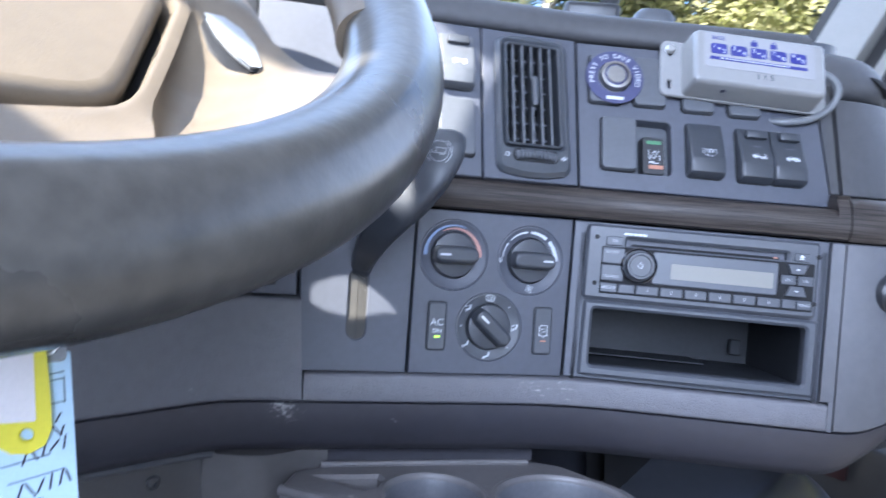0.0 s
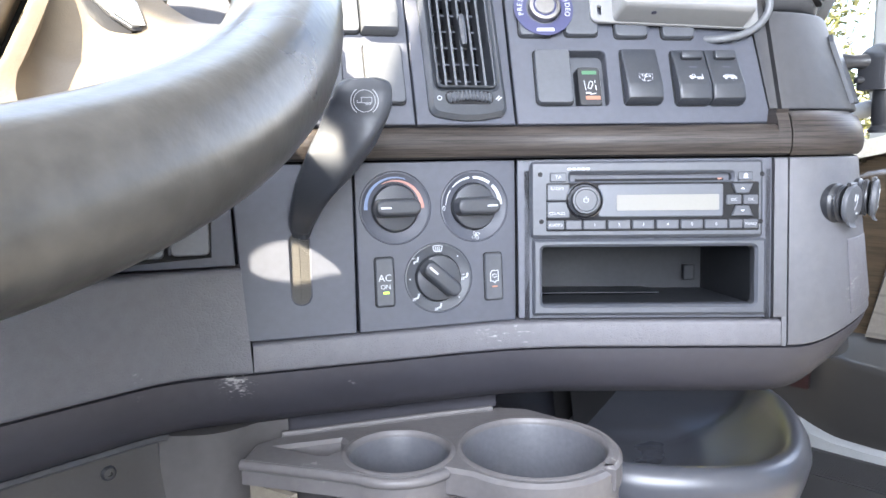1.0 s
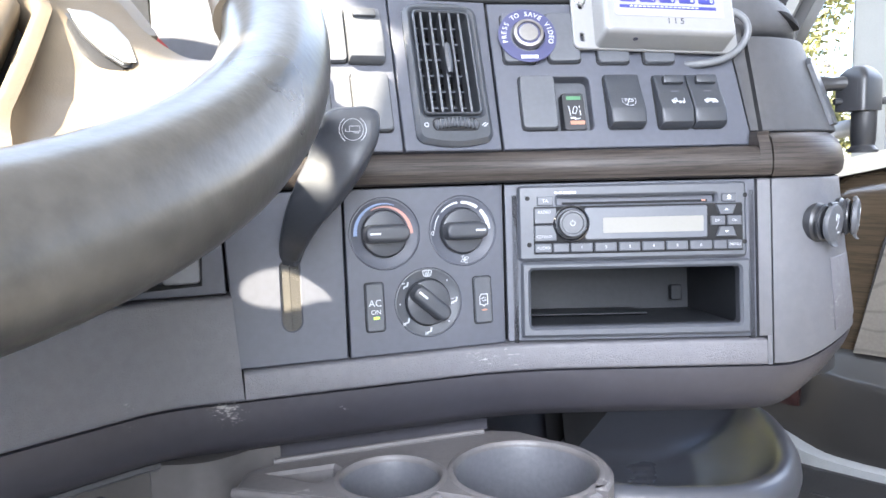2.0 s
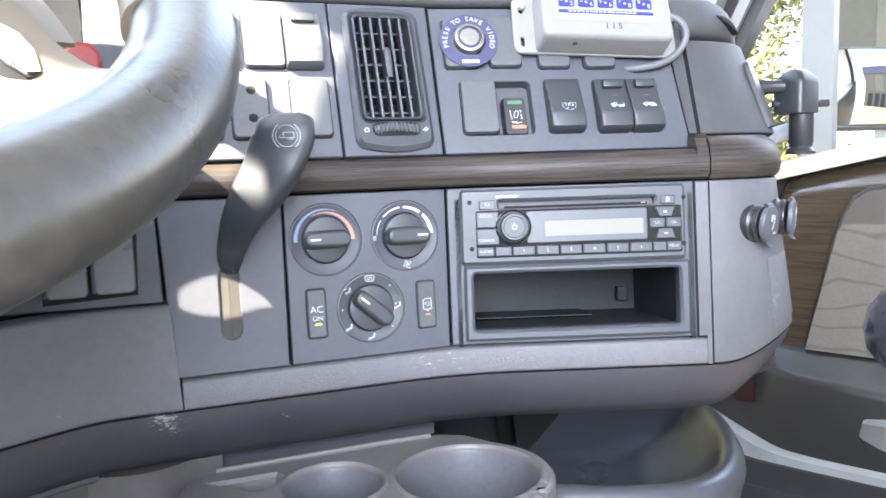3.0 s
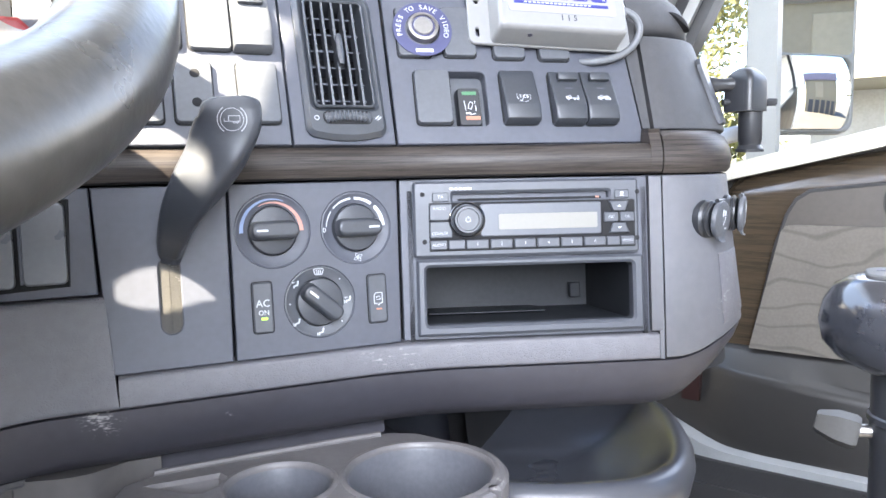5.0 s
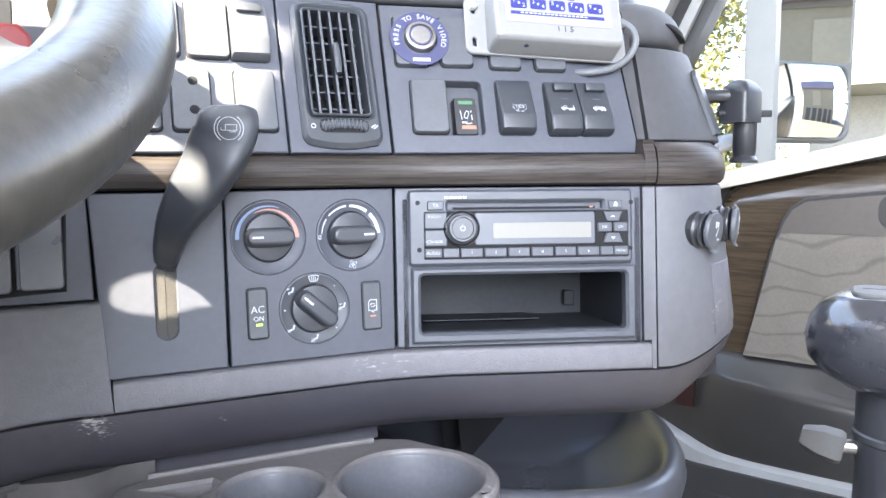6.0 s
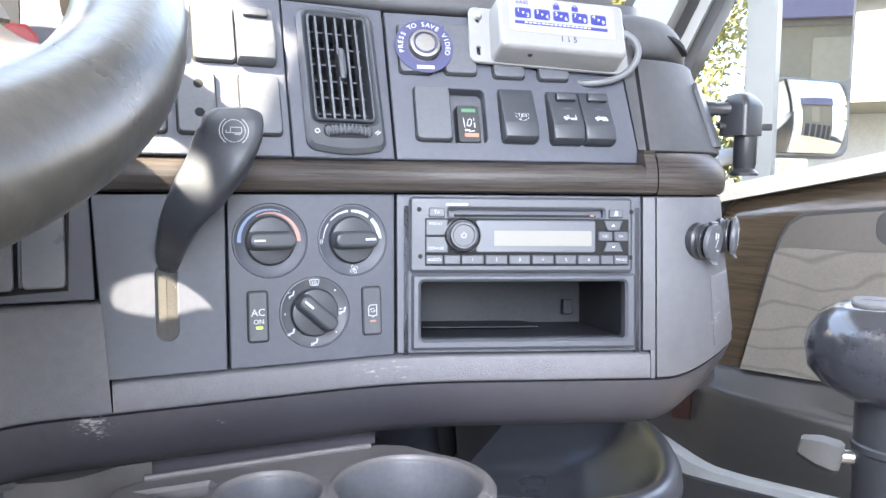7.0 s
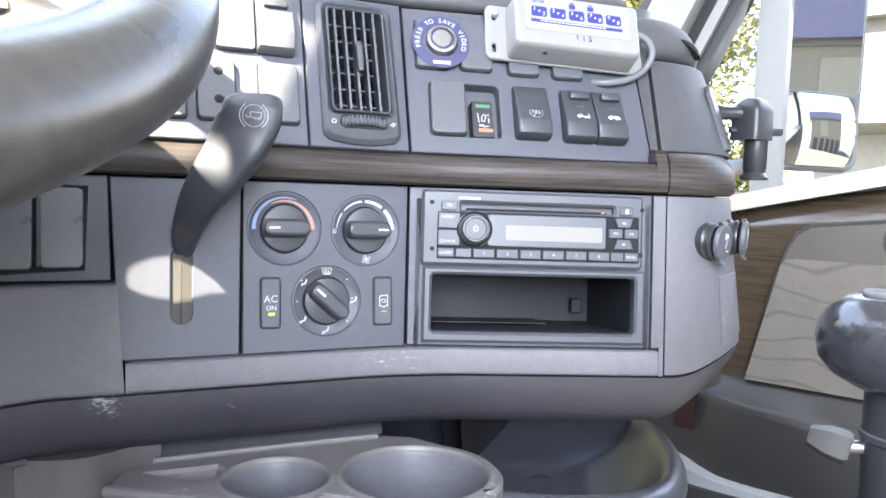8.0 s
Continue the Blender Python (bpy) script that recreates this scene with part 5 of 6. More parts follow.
def switch(face, x, z, w=0.0285, h=0.0485, kind="blank", mat=None, label="charcoal blank switch cover", d=0.0):
    mat = mat or (COVER if kind == "blank" else ROCK)
    t = thing("rocker_switch" if kind != "blank" else "switch_blank", face.at(x, z, d), label, "switch", "dashboard switches")
    part("gap", plate(rounded(w + 0.0022, h + 0.0022, 0.0042, 4), (), 0.0004, 0.0002, -0.001), VOID, t)
    if kind == "blank":
        part("cover", loft([[(px * k, py * k, zz) for px, py in rounded(w, h, 0.0036, 4)] for zz, k in ((0.0, 1.0), (0.0036, 0.995), (0.0047, 0.975), (0.0051, 0.94))]), mat, t)
    else:
        prof = [(-h / 2, 0.0), (-h / 2 + 0.0006, 0.0085), (-h / 2 + 0.0022, 0.0108), (-h / 2 + 0.0128, 0.0130), (-h / 2 + 0.0148, 0.0126), (h / 2 - 0.0085, 0.0062), (h / 2 - 0.0022, 0.0050), (h / 2, 0.0036), (h / 2, 0.0)]
        rings = []
        for xx, k in ((-w / 2, 0.90), (-w / 2 + 0.0008, 0.97), (-w / 2 + 0.0022, 1.0), (w / 2 - 0.0022, 1.0), (w / 2 - 0.0008, 0.97), (w / 2, 0.90)):
            rings.append([(xx, y * (0.985 + 0.015 * k), zz * k) for y, zz in prof])
        part("rocker", loft(rings), mat, t)
    return t


switch(UC, 0.1355, 1.0302, 0.0300, 0.0485)
lane = thing("rocker_switch", UC.at(0.1668, 1.0235, -0.010), "black rocker switch with green and orange lamps", "switch", "dashboard switches")
part("rocker", loft([[(px * k, py * k, zz) for px, py in rounded(0.0205, 0.0360, 0.003, 4)] for zz, k in ((0.0, 1.0), (0.006, 0.99), (0.0085, 0.95), (0.0092, 0.9))]), BLACK, lane)
part("lamp", box(0.0125, 0.0032, 0.0005, 0.0002, 1, (0.0004, 0.0122, 0.0090)), GREEN, lane, "green lamp")
part("lamp", box(0.0125, 0.0034, 0.0005, 0.0002, 1, (0.0020, -0.0105, 0.0090)), AMBER, lane, "orange lamp")
part("icon", join(outline([(-0.0046, 0.0050), (-0.0036, -0.0036)], 0.0006), outline([(0.0048, 0.0050), (0.0046, 0.0030)], 0.0006), outline([(0.0050, 0.0005), (0.0052, -0.0036)], 0.0008),
                  moved(outline([(-0.0014, -0.0030), (0.0014, -0.0030), (0.0016, 0.0018), (0.0008, 0.0034), (-0.0008, 0.0034), (-0.0016, 0.0018), (-0.0014, -0.0030)], 0.0006), pose(0.0006, 0.0008, 0, 0, 0, -18)), bars([(-0.0016, -0.0062, 0.0044, 0.0014, 0), (0.0024, -0.0070, 0.0050, 0.0007, 12)])), PRINT, lane, "", pose(0, 0, 0.0093))

tcs = switch(UC, 0.2095, 1.0300, 0.0300, 0.0490, "rocker", label="charcoal traction control rocker switch")
ICON = pose(0.0012, -0.0035, 0.01095, -18.3, 0, 0)
part("icon", join(*[arc_band(0.0057, 0.0061, a, a + 32, 5) for a in range(0, 360, 45)], text_mesh("TCS", 0.0048, (0, 0, 0.0002)), bars([(0, 0, 0.0116, 0.0005, 62)])), PRINT, tcs, "white dashed ring icon", ICON)
for x, hook in ((0.2520, True), (0.2810, False)):
    sw = switch(UC, x, 1.0292, 0.0280, 0.0490, "rocker", label="charcoal rocker switch with a lock bar and truck icon")
    part("lock_bar", box(0.0180, 0.0075, 0.0060, 0.0014, 2, (0.0010, 0.0175, 0.0052)), ROCK, sw, "raised lock bar")
    part("icon", truck_icon(1.2, hook, not hook), PRINT, sw, "white truck icon", pose(0.0018, -0.0035, 0.0110, -18.3, 0, 0))
    part("lens", box(0.0065, 0.0018, 0.0004, 0, 1, (0.0010, 0.0062, 0.0083)), PANEL, sw)
switch(UC, 0.1210, 1.0865, 0.0280, 0.0470)
switch(UC, 0.1600, 1.0870, 0.0280, 0.0470)
switch(UC, 0.2030, 1.0870, 0.0280, 0.0500)
switch(UC, 0.2440, 1.0865, 0.0280, 0.0500)

# video button with a printed ring
vb = thing("video_button", UC.at(0.1286, 1.0872, 0.0055), "round steel push button on a navy printed ring", "button")
part("ring_label", plate(ring_pts(0.0255, 56), [ring_pts(0.0152, 40)], 0.0006, 0.0002, 0), NAVY, vb, "navy ring with white lettering")
for k, ch in enumerate("PRESS TO SAVE VIDEO"):
    if ch != " ":
        a = 196 - k * (212 / 18)
        part("letter", text_mesh(ch, 0.0062, (0.0205 * math.cos(radians(a)), 0.0205 * math.sin(radians(a)), 0.0007), a - 90), PRINT, vb)
part("maker_mark", bars([(0.0, -0.0205, 0.0150, 0.0030, 0)]), PRINT, vb, "", pose(0, 0, 0.0007))
part("collar", lathe([(0.0135, -0.001), (0.0135, 0.0045), (0.0128, 0.0055), (0.0105, 0.0058), (0.0102, 0.0045), (0, 0.0045)], 40), DULL, vb, "polished steel collar")
part("light_ring", arc_band(0.0084, 0.0098, 0, 360, 40, 0.0006, (0, 0, 0.0045)), NAVY, vb)
part("cap", lathe([(0.0083, 0.0045), (0.0083, 0.0058), (0.0078, 0.0062), (0, 0.0062)], 36), DULL, vb, "brushed steel cap")

# switches of the left fields
switch(UA, -0.0380, 1.0850, 0.0310, 0.0470)
# COVER in place of the rockers' dark plastic puts sunlight into the colour
lk = switch(UA, -0.0085, 1.0850, 0.0290, 0.0480, "rocker", COVER, label="rocker switch with an axle icon, its grey paled for sunlight")
part("lock_bar", box(0.0190, 0.0070, 0.0055, 0.0014, 2, (0.0008, 0.0175, 0.0052)), ROCK, lk, "raised lock bar")
part("icon", bars([(0, 0.0, 0.010, 0.0010, 0), (-0.0042, 0.0018, 0.003, 0.0026, 0), (-0.0042, -0.0018, 0.003, 0.0026, 0), (0.0042, 0.0018, 0.003, 0.0026, 0), (0.0042, -0.0018, 0.003, 0.0026, 0), (0, 0.0, 0.003, 0.003, 45)]), PRINT, lk, "white axle icon", pose(0.0012, -0.0030, 0.0108, -18.3, 0, 0))
switch(UA, -0.0720, 1.0850, 0.0300, 0.0470)
hs = switch(UA, -0.0462, 1.0305, 0.0275, 0.0500, label="charcoal switch cover with two round holes")
for y in (0.0135, -0.0095):
    part("hole", lathe([(0.0036, 0.0046), (0.0036, 0.0053), (0.0034, 0.00545), (0, 0.00545)], 18, (0.0015, y, 0)), VOID, hs, "round black hole")
switch(UA, -0.0015, 1.0308, 0.0300, 0.0495)
switch(UA, -0.0800, 1.0305, 0.0275, 0.0500)
# COVER's plastic made paler, standing in for light that these two reflect
LIT_COVER = material("lit_switch_plastic", (0.100, 0.105, 0.116), 0.30, vary=0.08, scale=18, bump=0.1, bump_scale=1500)
recess = [LA.sh(*p) for p in ((-0.1264, 0.8955), (-0.1262, 0.9555), (-0.1845, 0.9560), (-0.1860, 0.8925))]
# raised black plate; its colour is the shade of the recess
part("recess_shade_plate", plate(recess, (), 0.0018, 0.0009, -0.002), VOID, dash, "black plate standing in for the shaded recess of two switches", LA.m)
for x, z in ((-0.1412, 0.9255), (-0.1712, 0.9245)):
    sw = switch(LA, x, z, 0.0268, 0.0560, "blank", LIT_COVER, "flat slate switch cover, paled for the light it reflects", d=0.0014)
    part("side_bevel", box(0.0022, 0.0535, 0.0012, 0.0005, 1, (-0.0142, 0, 0.0030)), PANEL, sw)

rk = plan_pose(-0.273, 1.0665, 0.0, True)
valve = thing("air_valve_knob", rk, "red plastic push knob on the dark instrument panel", "knob")
part("knob", loft([[(r * math.cos(radians(22.5 + 45 * k)), r * math.sin(radians(22.5 + 45 * k)), z) for k in range(8)] for z, r in ((0.001, 0.011), (0.002, 0.013), (0.006, 0.0135), (0.008, 0.011))]), material("red_knob_plastic", (0.22, 0.012, 0.012), 0.4), valve, "red eight-sided knob")
part("stem", lathe([(0.006, -0.003), (0.006, 0.002), (0, 0.002)], 16), STEEL, valve)

# ---------------------------------------------------------------- trailer brake lever
lever = thing("trailer_brake_lever", None, "black curved trailer brake hand lever", "lever")
path = spline([(-0.0646, 0.542, 0.9077), (-0.0636, 0.5395, 0.9158), (-0.0588, 0.530, 0.9279), (-0.0475, 0.509, 0.9458), (-0.0335, 0.4965, 0.9636), (-0.0212, 0.494, 0.9820), (-0.0143, 0.4925, 0.9955), (-0.0094, 0.491, 1.0050), (-0.0080, 0.490, 1.0130), (-0.0080, 0.489, 1.0215)], 6)
WIDTHS = [(0.0, 0.0066), (0.15, 0.0088), (0.3, 0.0120), (0.45, 0.0168), (0.6, 0.0203), (0.78, 0.0204), (0.88, 0.0198), (0.94, 0.0188), (0.975, 0.0164), (1.0, 0.0105)]
rings = []
for i, p in enumerate(path):
    t = i / (len(path) - 1)
    for (t0, w0), (t1, w1) in zip(WIDTHS, WIDTHS[1:]):
        if t0 <= t <= t1:
            w = w0 + (w1 - w0) * (t - t0) / (t1 - t0)
    th = min(0.0055 + 0.022 * t, 0.0125 - 0.004 * t)
    a, b = path[max(0, i - 1)], path[min(len(path) - 1, i + 1)]
    tan = (b - a).normalized()
    side = Vector((0.95, -0.30 + 0.55 * max(0.0, min(1.0, (t - 0.58) / 0.32)), 0.06)).normalized()
    side = (side - tan * side.dot(tan) * min(1, 3 - 3 * t)).normalized()
    outw = side.cross(tan).normalized()
    rings.append([p + side * (w * math.copysign(abs(math.cos(q)) ** 0.48, math.cos(q))) + outw * (th * math.copysign(abs(math.sin(q)) ** 0.5, math.sin(q))) for q in [2 * math.pi * k / 32 for k in range(32)]])
part("handle", loft(rings), material("black_lever_plastic", (0.026, 0.029, 0.036), 0.42, vary=0.1, scale=25, bump=0.2, bump_scale=1500), lever)
part("stem", tube([(-0.0644, 0.5415, 0.9095), (-0.0650, 0.560, 0.9000), (-0.0650, 0.590, 0.8800)], [0.0040, 0.0045, 0.0055], 12), STEEL, lever, "steel stem in the slot")
bristles = []
for k in range(44):
    y = -0.0275 + 0.0013 * k
    for sx in (-1, 1):
        bristles.append(moved(box(0.0078, 0.00118, 0.0009), pose(sx * 0.0040, y, -0.0028 + 0.00012 * math.sin(k * 2.7 + sx), 0, sx * 4, 0.9 * math.sin(k * 1.9))))
tagged(part("brush_seal", join(*bristles), material("grey_bristles", (0.040, 0.037, 0.032), 0.6), dash, "dusty grey bristles closing the lever slot", LA.at(-0.0650, 0.8835, 0.0)), kind="stuff")
lm = Matrix.Translation((-0.0058, 0.4806, 1.0060)) @ Matrix((Vector((0.967, 0.254, 0.0)), Vector((0.004, -0.017, 0.9998)).normalized(), Vector((0.254, -0.967, -0.0175)).normalized())).transposed().to_4x4() @ Matrix.Diagonal((0.98, 0.98, 1, 1))
part("icon", join(arc_band(0.0072, 0.0076, 0, 360, 30), arc_band(0.0091, 0.0096, 125, 235, 12), arc_band(0.0091, 0.0097, -55, 55, 12), outline([(-0.0050, 0.0004), (-0.0050, -0.0012), (-0.0022, -0.0012), (-0.0022, 0.0024), (0.0050, 0.0024), (0.0050, -0.0012), (0.0040, -0.0012)], 0.0004), bars([(-0.0006, -0.0012, 0.0022, 0.0004, 0)]), arc_band(0.0005, 0.0009, 0, 360, 12, 0.0003, (0.0014, -0.0018, 0)), arc_band(0.0005, 0.0009, 0, 360, 12, 0.0003, (0.0034, -0.0018, 0))), FADED, lever, "white trailer brake icon", lm)

# ---------------------------------------------------------------- keypad box and its cable
kb = thing("keypad_box", UC.at(0.2446, 1.0965, 0.0052, -2.5), "white plastic keypad box with blue number keys", "keypad")
part("case", loft([[(x, y, z) for x, y in rounded(0.1165 - 2 * i, 0.0525 - 2 * i, 0.004, 4)] for z, i in ((0.002, 0.0), (0.024, 0.0010), (0.0285, 0.0022), (0.0300, 0.0040))]), WHITE, kb)
part("flange", plate(rounded(0.1480, 0.0540, 0.006, 5, -0.003, 0), [rounded(0.0035, 0.0085, 0.0016, 4, -0.0690, -0.0160), rounded(0.0035, 0.0085, 0.0016, 4, -0.0690, 0.0160)], 0.0032, 0.0008, 0), WHITE, kb)
part("flange_screw", lathe([(0.0042, 0.003), (0.0042, 0.0048), (0.003, 0.0062), (0, 0.0062)], 16, (-0.0690, 0.0180, 0)), STEEL, kb)
part("sticker", plate(rounded(0.0960, 0.0330, 0.003, 4, -0.001, 0.0055), (), 0.0304, 0.0001, 0.0296), CARD, kb, "white printed label")
for k, (a, b) in enumerate(("12", "34", "56", "78", "90")):
    key = part("key", plate(rounded(0.0142, 0.0098, 0.002, 4), (), 0.0004, 0.0001, 0), BLUE, kb, "blue number key", pose(-0.0365 + 0.0172 * k, 0.0070, 0.0304))
    part("digits", join(text_mesh(a, 0.0052, (-0.0042, 0.0018, 0.0005)), text_mesh(b, 0.0052, (0.0042, -0.0020, 0.0005)), lathe([(0.0010, 0.0004), (0.0010, 0.0006), (0, 0.0006)], 10)), PRINT, key)
part("stripe", box(0.0840, 0.0028, 0.0003, 0, 1, (-0.002, -0.0022, 0.0304)), BLUE, kb, "blue stripe")
part("stripe_text", bars([(-0.034 + 0.0038 * k, -0.0022, 0.0026, 0.0010, 0) for k in range(16)]), PRINT, kb, "", pose(0, 0, 0.0307))
part("lettering", text_mesh("BASE", 0.0052, (-0.0370, 0.0172, 0.0305)), BLUE, kb)
for x in (-0.0060, 0.0110):
    part("lock_icon", join(box(0.0058, 0.0042, 0.0003, 0, 1, (x, 0.0155, 0.0304)), arc_band(0.0014, 0.0021, 0, 180, 10, 0.0003, (x, 0.0176, 0.0304))), BLUE, kb)
part("unit_number", text_mesh("1 1 5", 0.0075, (0.0035, -0.0148, 0.0302)), INK, kb)
part("bottom_screw", lathe([(0.0022, 0), (0.0022, 0.0008), (0, 0.001)], 12), INK, kb, "", pose(-0.028, -0.0251, 0.018, 90, 0, 0))
cable = thing("keypad_cable", UC.at(0.2446, 1.0965, 0.0), "grey cable looping out of the keypad box", "cable")
part("wire", tube(spline([(0.050, 0.004, 0.016), (0.062, 0.006, 0.018), (0.074, -0.001, 0.018), (0.078, -0.013, 0.014), (0.070, -0.026, 0.009), (0.055, -0.034, 0.006), (0.036, -0.0375, 0.004), (0.022, -0.034, -0.004)], 6), 0.0033, 10), CABLE, cable)
part("gland", lathe([(0.0048, 0), (0.0048, 0.012), (0.0036, 0.014), (0.0036, 0.016)], 16), CABLE, cable, "", pose(0.053, 0.004, 0.016, 0, 90, 0))

# ---------------------------------------------------------------- sockets on the side cover


socket = thing("power_socket", plan_pose(0.261, 0.9245, 0.001) @ pose(0, 0, 0, 0, 12, 0) @ Matrix.Diagonal((0.93, 0.93, 0.93, 1)), "black power socket with a hinged grey cap", "socket", "dashboard sockets")
part("collar", lathe([(0.0165, -0.006), (0.0178, 0.0), (0.0178, 0.0035), (0.0160, 0.0055), (0.0158, 0.0070), (0.0170, 0.0078), (0.0170, 0.0092), (0.0155, 0.0100), (0.0152, 0.0115), (0, 0.0115)], 40), BLACK, socket, "ribbed black collar")
cap = part("cap", lathe([(0.0155, 0), (0.0172, 0.0012), (0.0174, 0.0038), (0.0165, 0.0052), (0.0120, 0.0064), (0, 0.0068)], 40), COVER, socket, "grey hinged cap", pose(0.001, 0.0, 0.0125, 3, 5, 0))
part("tab", loft([[(x, y, z) for x, z in ((-w, z0), (w, z0), (w, z0 + 0.0022), (-w, z0 + 0.0022))] for y, w, z0 in ((-0.013, 0.0075, 0.0030), (-0.0175, 0.0068, 0.0030), (-0.0195, 0.0055, 0.0040), (-0.0205, 0.0040, 0.0056))]), COVER, cap, "bent finger tab")
part("hinge", tube([(-0.007, 0.0172, 0.0015), (0.007, 0.0172, 0.0015)], 0.0020, 10), BLACK, cap)
part("lettering_bars", bars([(-0.003, 0.006, 0.0022, 0.0060, 0), (0.0015, 0.006, 0.0022, 0.0045, 0), (0.0, -0.001, 0.0010, 0.0085, -32), (0.003, -0.008, 0.0040, 0.0016, 0)]), PRINT, cap, "", pose(0, 0, 0.0066))
copy_thing(socket, plan_pose(0.2965, 0.9275, 0.001) @ pose(0, 0, 0, 0, 4, 0))
part("side_flap", rise(sweep(0.272, 0.60, soft_profile(0.8180, 0.8920, 0.0042, 0.0, 0.002))), TAUPE, dash, "grained flap on the side cover")
rings = []
for i in range(15):
    k = i / 14
    half = 0.0002 + 0.0036 * math.sin(math.pi * k) ** 0.8
    u, z, lift = 0.284 + 0.052 * k, 1.1140 - 0.0146 * k, 0.0016 + 0.0042 * math.sin(math.pi * k) ** 0.7
    rings.append([plan_pose(u, z + dz * half, d, True).translation for dz, d in ((-1.0, -0.002), (-1.0, lift), (-0.7, lift + 0.0006), (0.7, lift + 0.0006), (1.0, lift), (1.0, -0.002))])
part("side_vent", loft(rings), VOID, dash, "dark slanted demister vent")

# ---------------------------------------------------------------- sensor on its bracket
sensor = thing("camera_sensor", Matrix.Translation((0.4545, 0.700, 1.0445)) @ Matrix.Diagonal((1.06, 1.06, 1.06, 1)), "black swivel sensor on a screwed bracket", "sensor")
part("body", loft([[(x, y, z) for x, y in rounded(0.0300 - 2 * i, 0.0300 - 2 * i, 0.005, 4)] for z, i in ((-0.021, 0.0), (0.006, 0.0), (0.010, 0.001), (0.016, 0.005), (0.019, 0.009))]), BLACK, sensor, "", pose(0, 0, 0, 0, 0, 30))
part("lettering_bars", bars([(0, 0.0018 * k - 0.010, 0.0042, 0.0010, 0) for k in range(11)]), PANEL_DK, sensor, "", Matrix.Translation((-0.0075, -0.0130, -0.004)) @ pose(0, 0, 0, 90, 0, 30))
part("barrel", lathe([(0, -0.057), (0.0080, -0.057), (0.0125, -0.0585), (0.0128, -0.0560), (0.0098, -0.0520), (0.0100, -0.049), (0.0106, -0.048), (0.0106, -0.020), (0, -0.020)], 28, (0.0055, 0, 0)), BLACK, sensor, "dark metal barrel")
part("neck", tube([(-0.035, 0.004, 0.004), (-0.024, 0.002, 0.004), (-0.012, 0, 0.004)], [0.0085, 0.0062, 0.0070], 14), BLACK, sensor)
part("pivot_bolt", tube([(-0.022, 0.0, -0.012), (0.026, 0.0, -0.012)], 0.0030, 10), BLACK, sensor)
part("wing_nut", box(0.010, 0.005, 0.007, 0.0015, 2, (0.026, 0, -0.0155)), BLACK, sensor)
base_m = sensor.matrix_basis.inverted() @ plan_pose(0.325, 1.0400, 0.002, True)
part("bracket", plate([(-0.010, -0.033), (0.012, -0.033), (0.014, -0.020), (0.008, 0.030), (-0.006, 0.033), (-0.012, 0.026)], (), 0.003, 0.0008, -0.001), PANEL_DK, sensor, "", base_m @ pose(0, 0, 0, -20, 0, 0))
for y in (0.025, -0.025):
    part("screw", lathe([(0.0040, 0.003), (0.0040, 0.006), (0.0028, 0.0075), (0, 0.0075)], 12), STEEL, sensor, "steel screw head", base_m @ pose(0.0015, y * 0.96, -0.0005, -20, 0, 0))

# ---------------------------------------------------------------- gear lever
GC = Vector((0.3475, 0.319, -0.019))
gm = Matrix.Translation(GC) @ pose(0, 0, 0, 0, 0, -34.5)
gear = thing("gear_lever", gm, "dark grey truck gear lever with a glossy knob", "gear lever")
rings = []
for z, w, d in ((0.887, 0.020, 0.020), (0.889, 0.027, 0.024), (0.8945, 0.037, 0.029), (0.902, 0.0435, 0.033), (0.912, 0.0455, 0.0345), (0.922, 0.0435, 0.033), (0.930, 0.0385, 0.029), (0.9345, 0.031, 0.024), (0.936, 0.022, 0.017)):
    rings.append([(w * math.copysign(abs(math.cos(q)) ** 0.85, math.cos(q)), d * math.copysign(abs(math.sin(q)) ** 0.85, math.sin(q)), z) for q in [2 * math.pi * k / 36 for k in range(36)]])
GLOSS = material("glossy_graphite", (0.018, 0.019, 0.023), 0.20, vary=0.05, coat=0.4)
BADGE = material("grey_badge_plastic", (0.050, 0.051, 0.052), 0.7, vary=0.1, bump=0.2)
SPLIT = material("satin_grey_metal", (0.034, 0.033, 0.031), 0.5, metal=0.0, vary=0.12, scale=40)
SPLIT.node_tree.nodes["Principled BSDF"].inputs["Specular IOR Level"].default_value = 0.2
part("knob", loft(rings), GLOSS, gear, "glossy graphite knob")
badge = part("badge", plate(rounded(0.050, 0.034, 0.010, 6), (), 0.9372, 0.0008, 0.934), BADGE, gear, "pale grey badge plate")
part("badge_bars", bars([(-0.010, 0.004, 0.020, 0.0045, 0), (0.010, -0.005, 0.022, 0.0035, 0)]), INK, badge, "", pose(0, 0, 0.9372))
part("shaft", lathe([(0.0205, 0.889), (0.0200, 0.850), (0.0195, 0.848), (0.0195, 0.70), (0.018, 0.52), (0.018, 0.42)], 28), BLACK, gear)
part("shaft_collar", lathe([(0.0205, 0.866), (0.0215, 0.865), (0.0215, 0.862), (0.0205, 0.861)], 28), BLACK, gear)
part("splitter_stem", tube([(-0.018, -0.004, 0.856), (-0.027, -0.006, 0.856)], 0.0036, 10), DULL, gear, "steel stem")
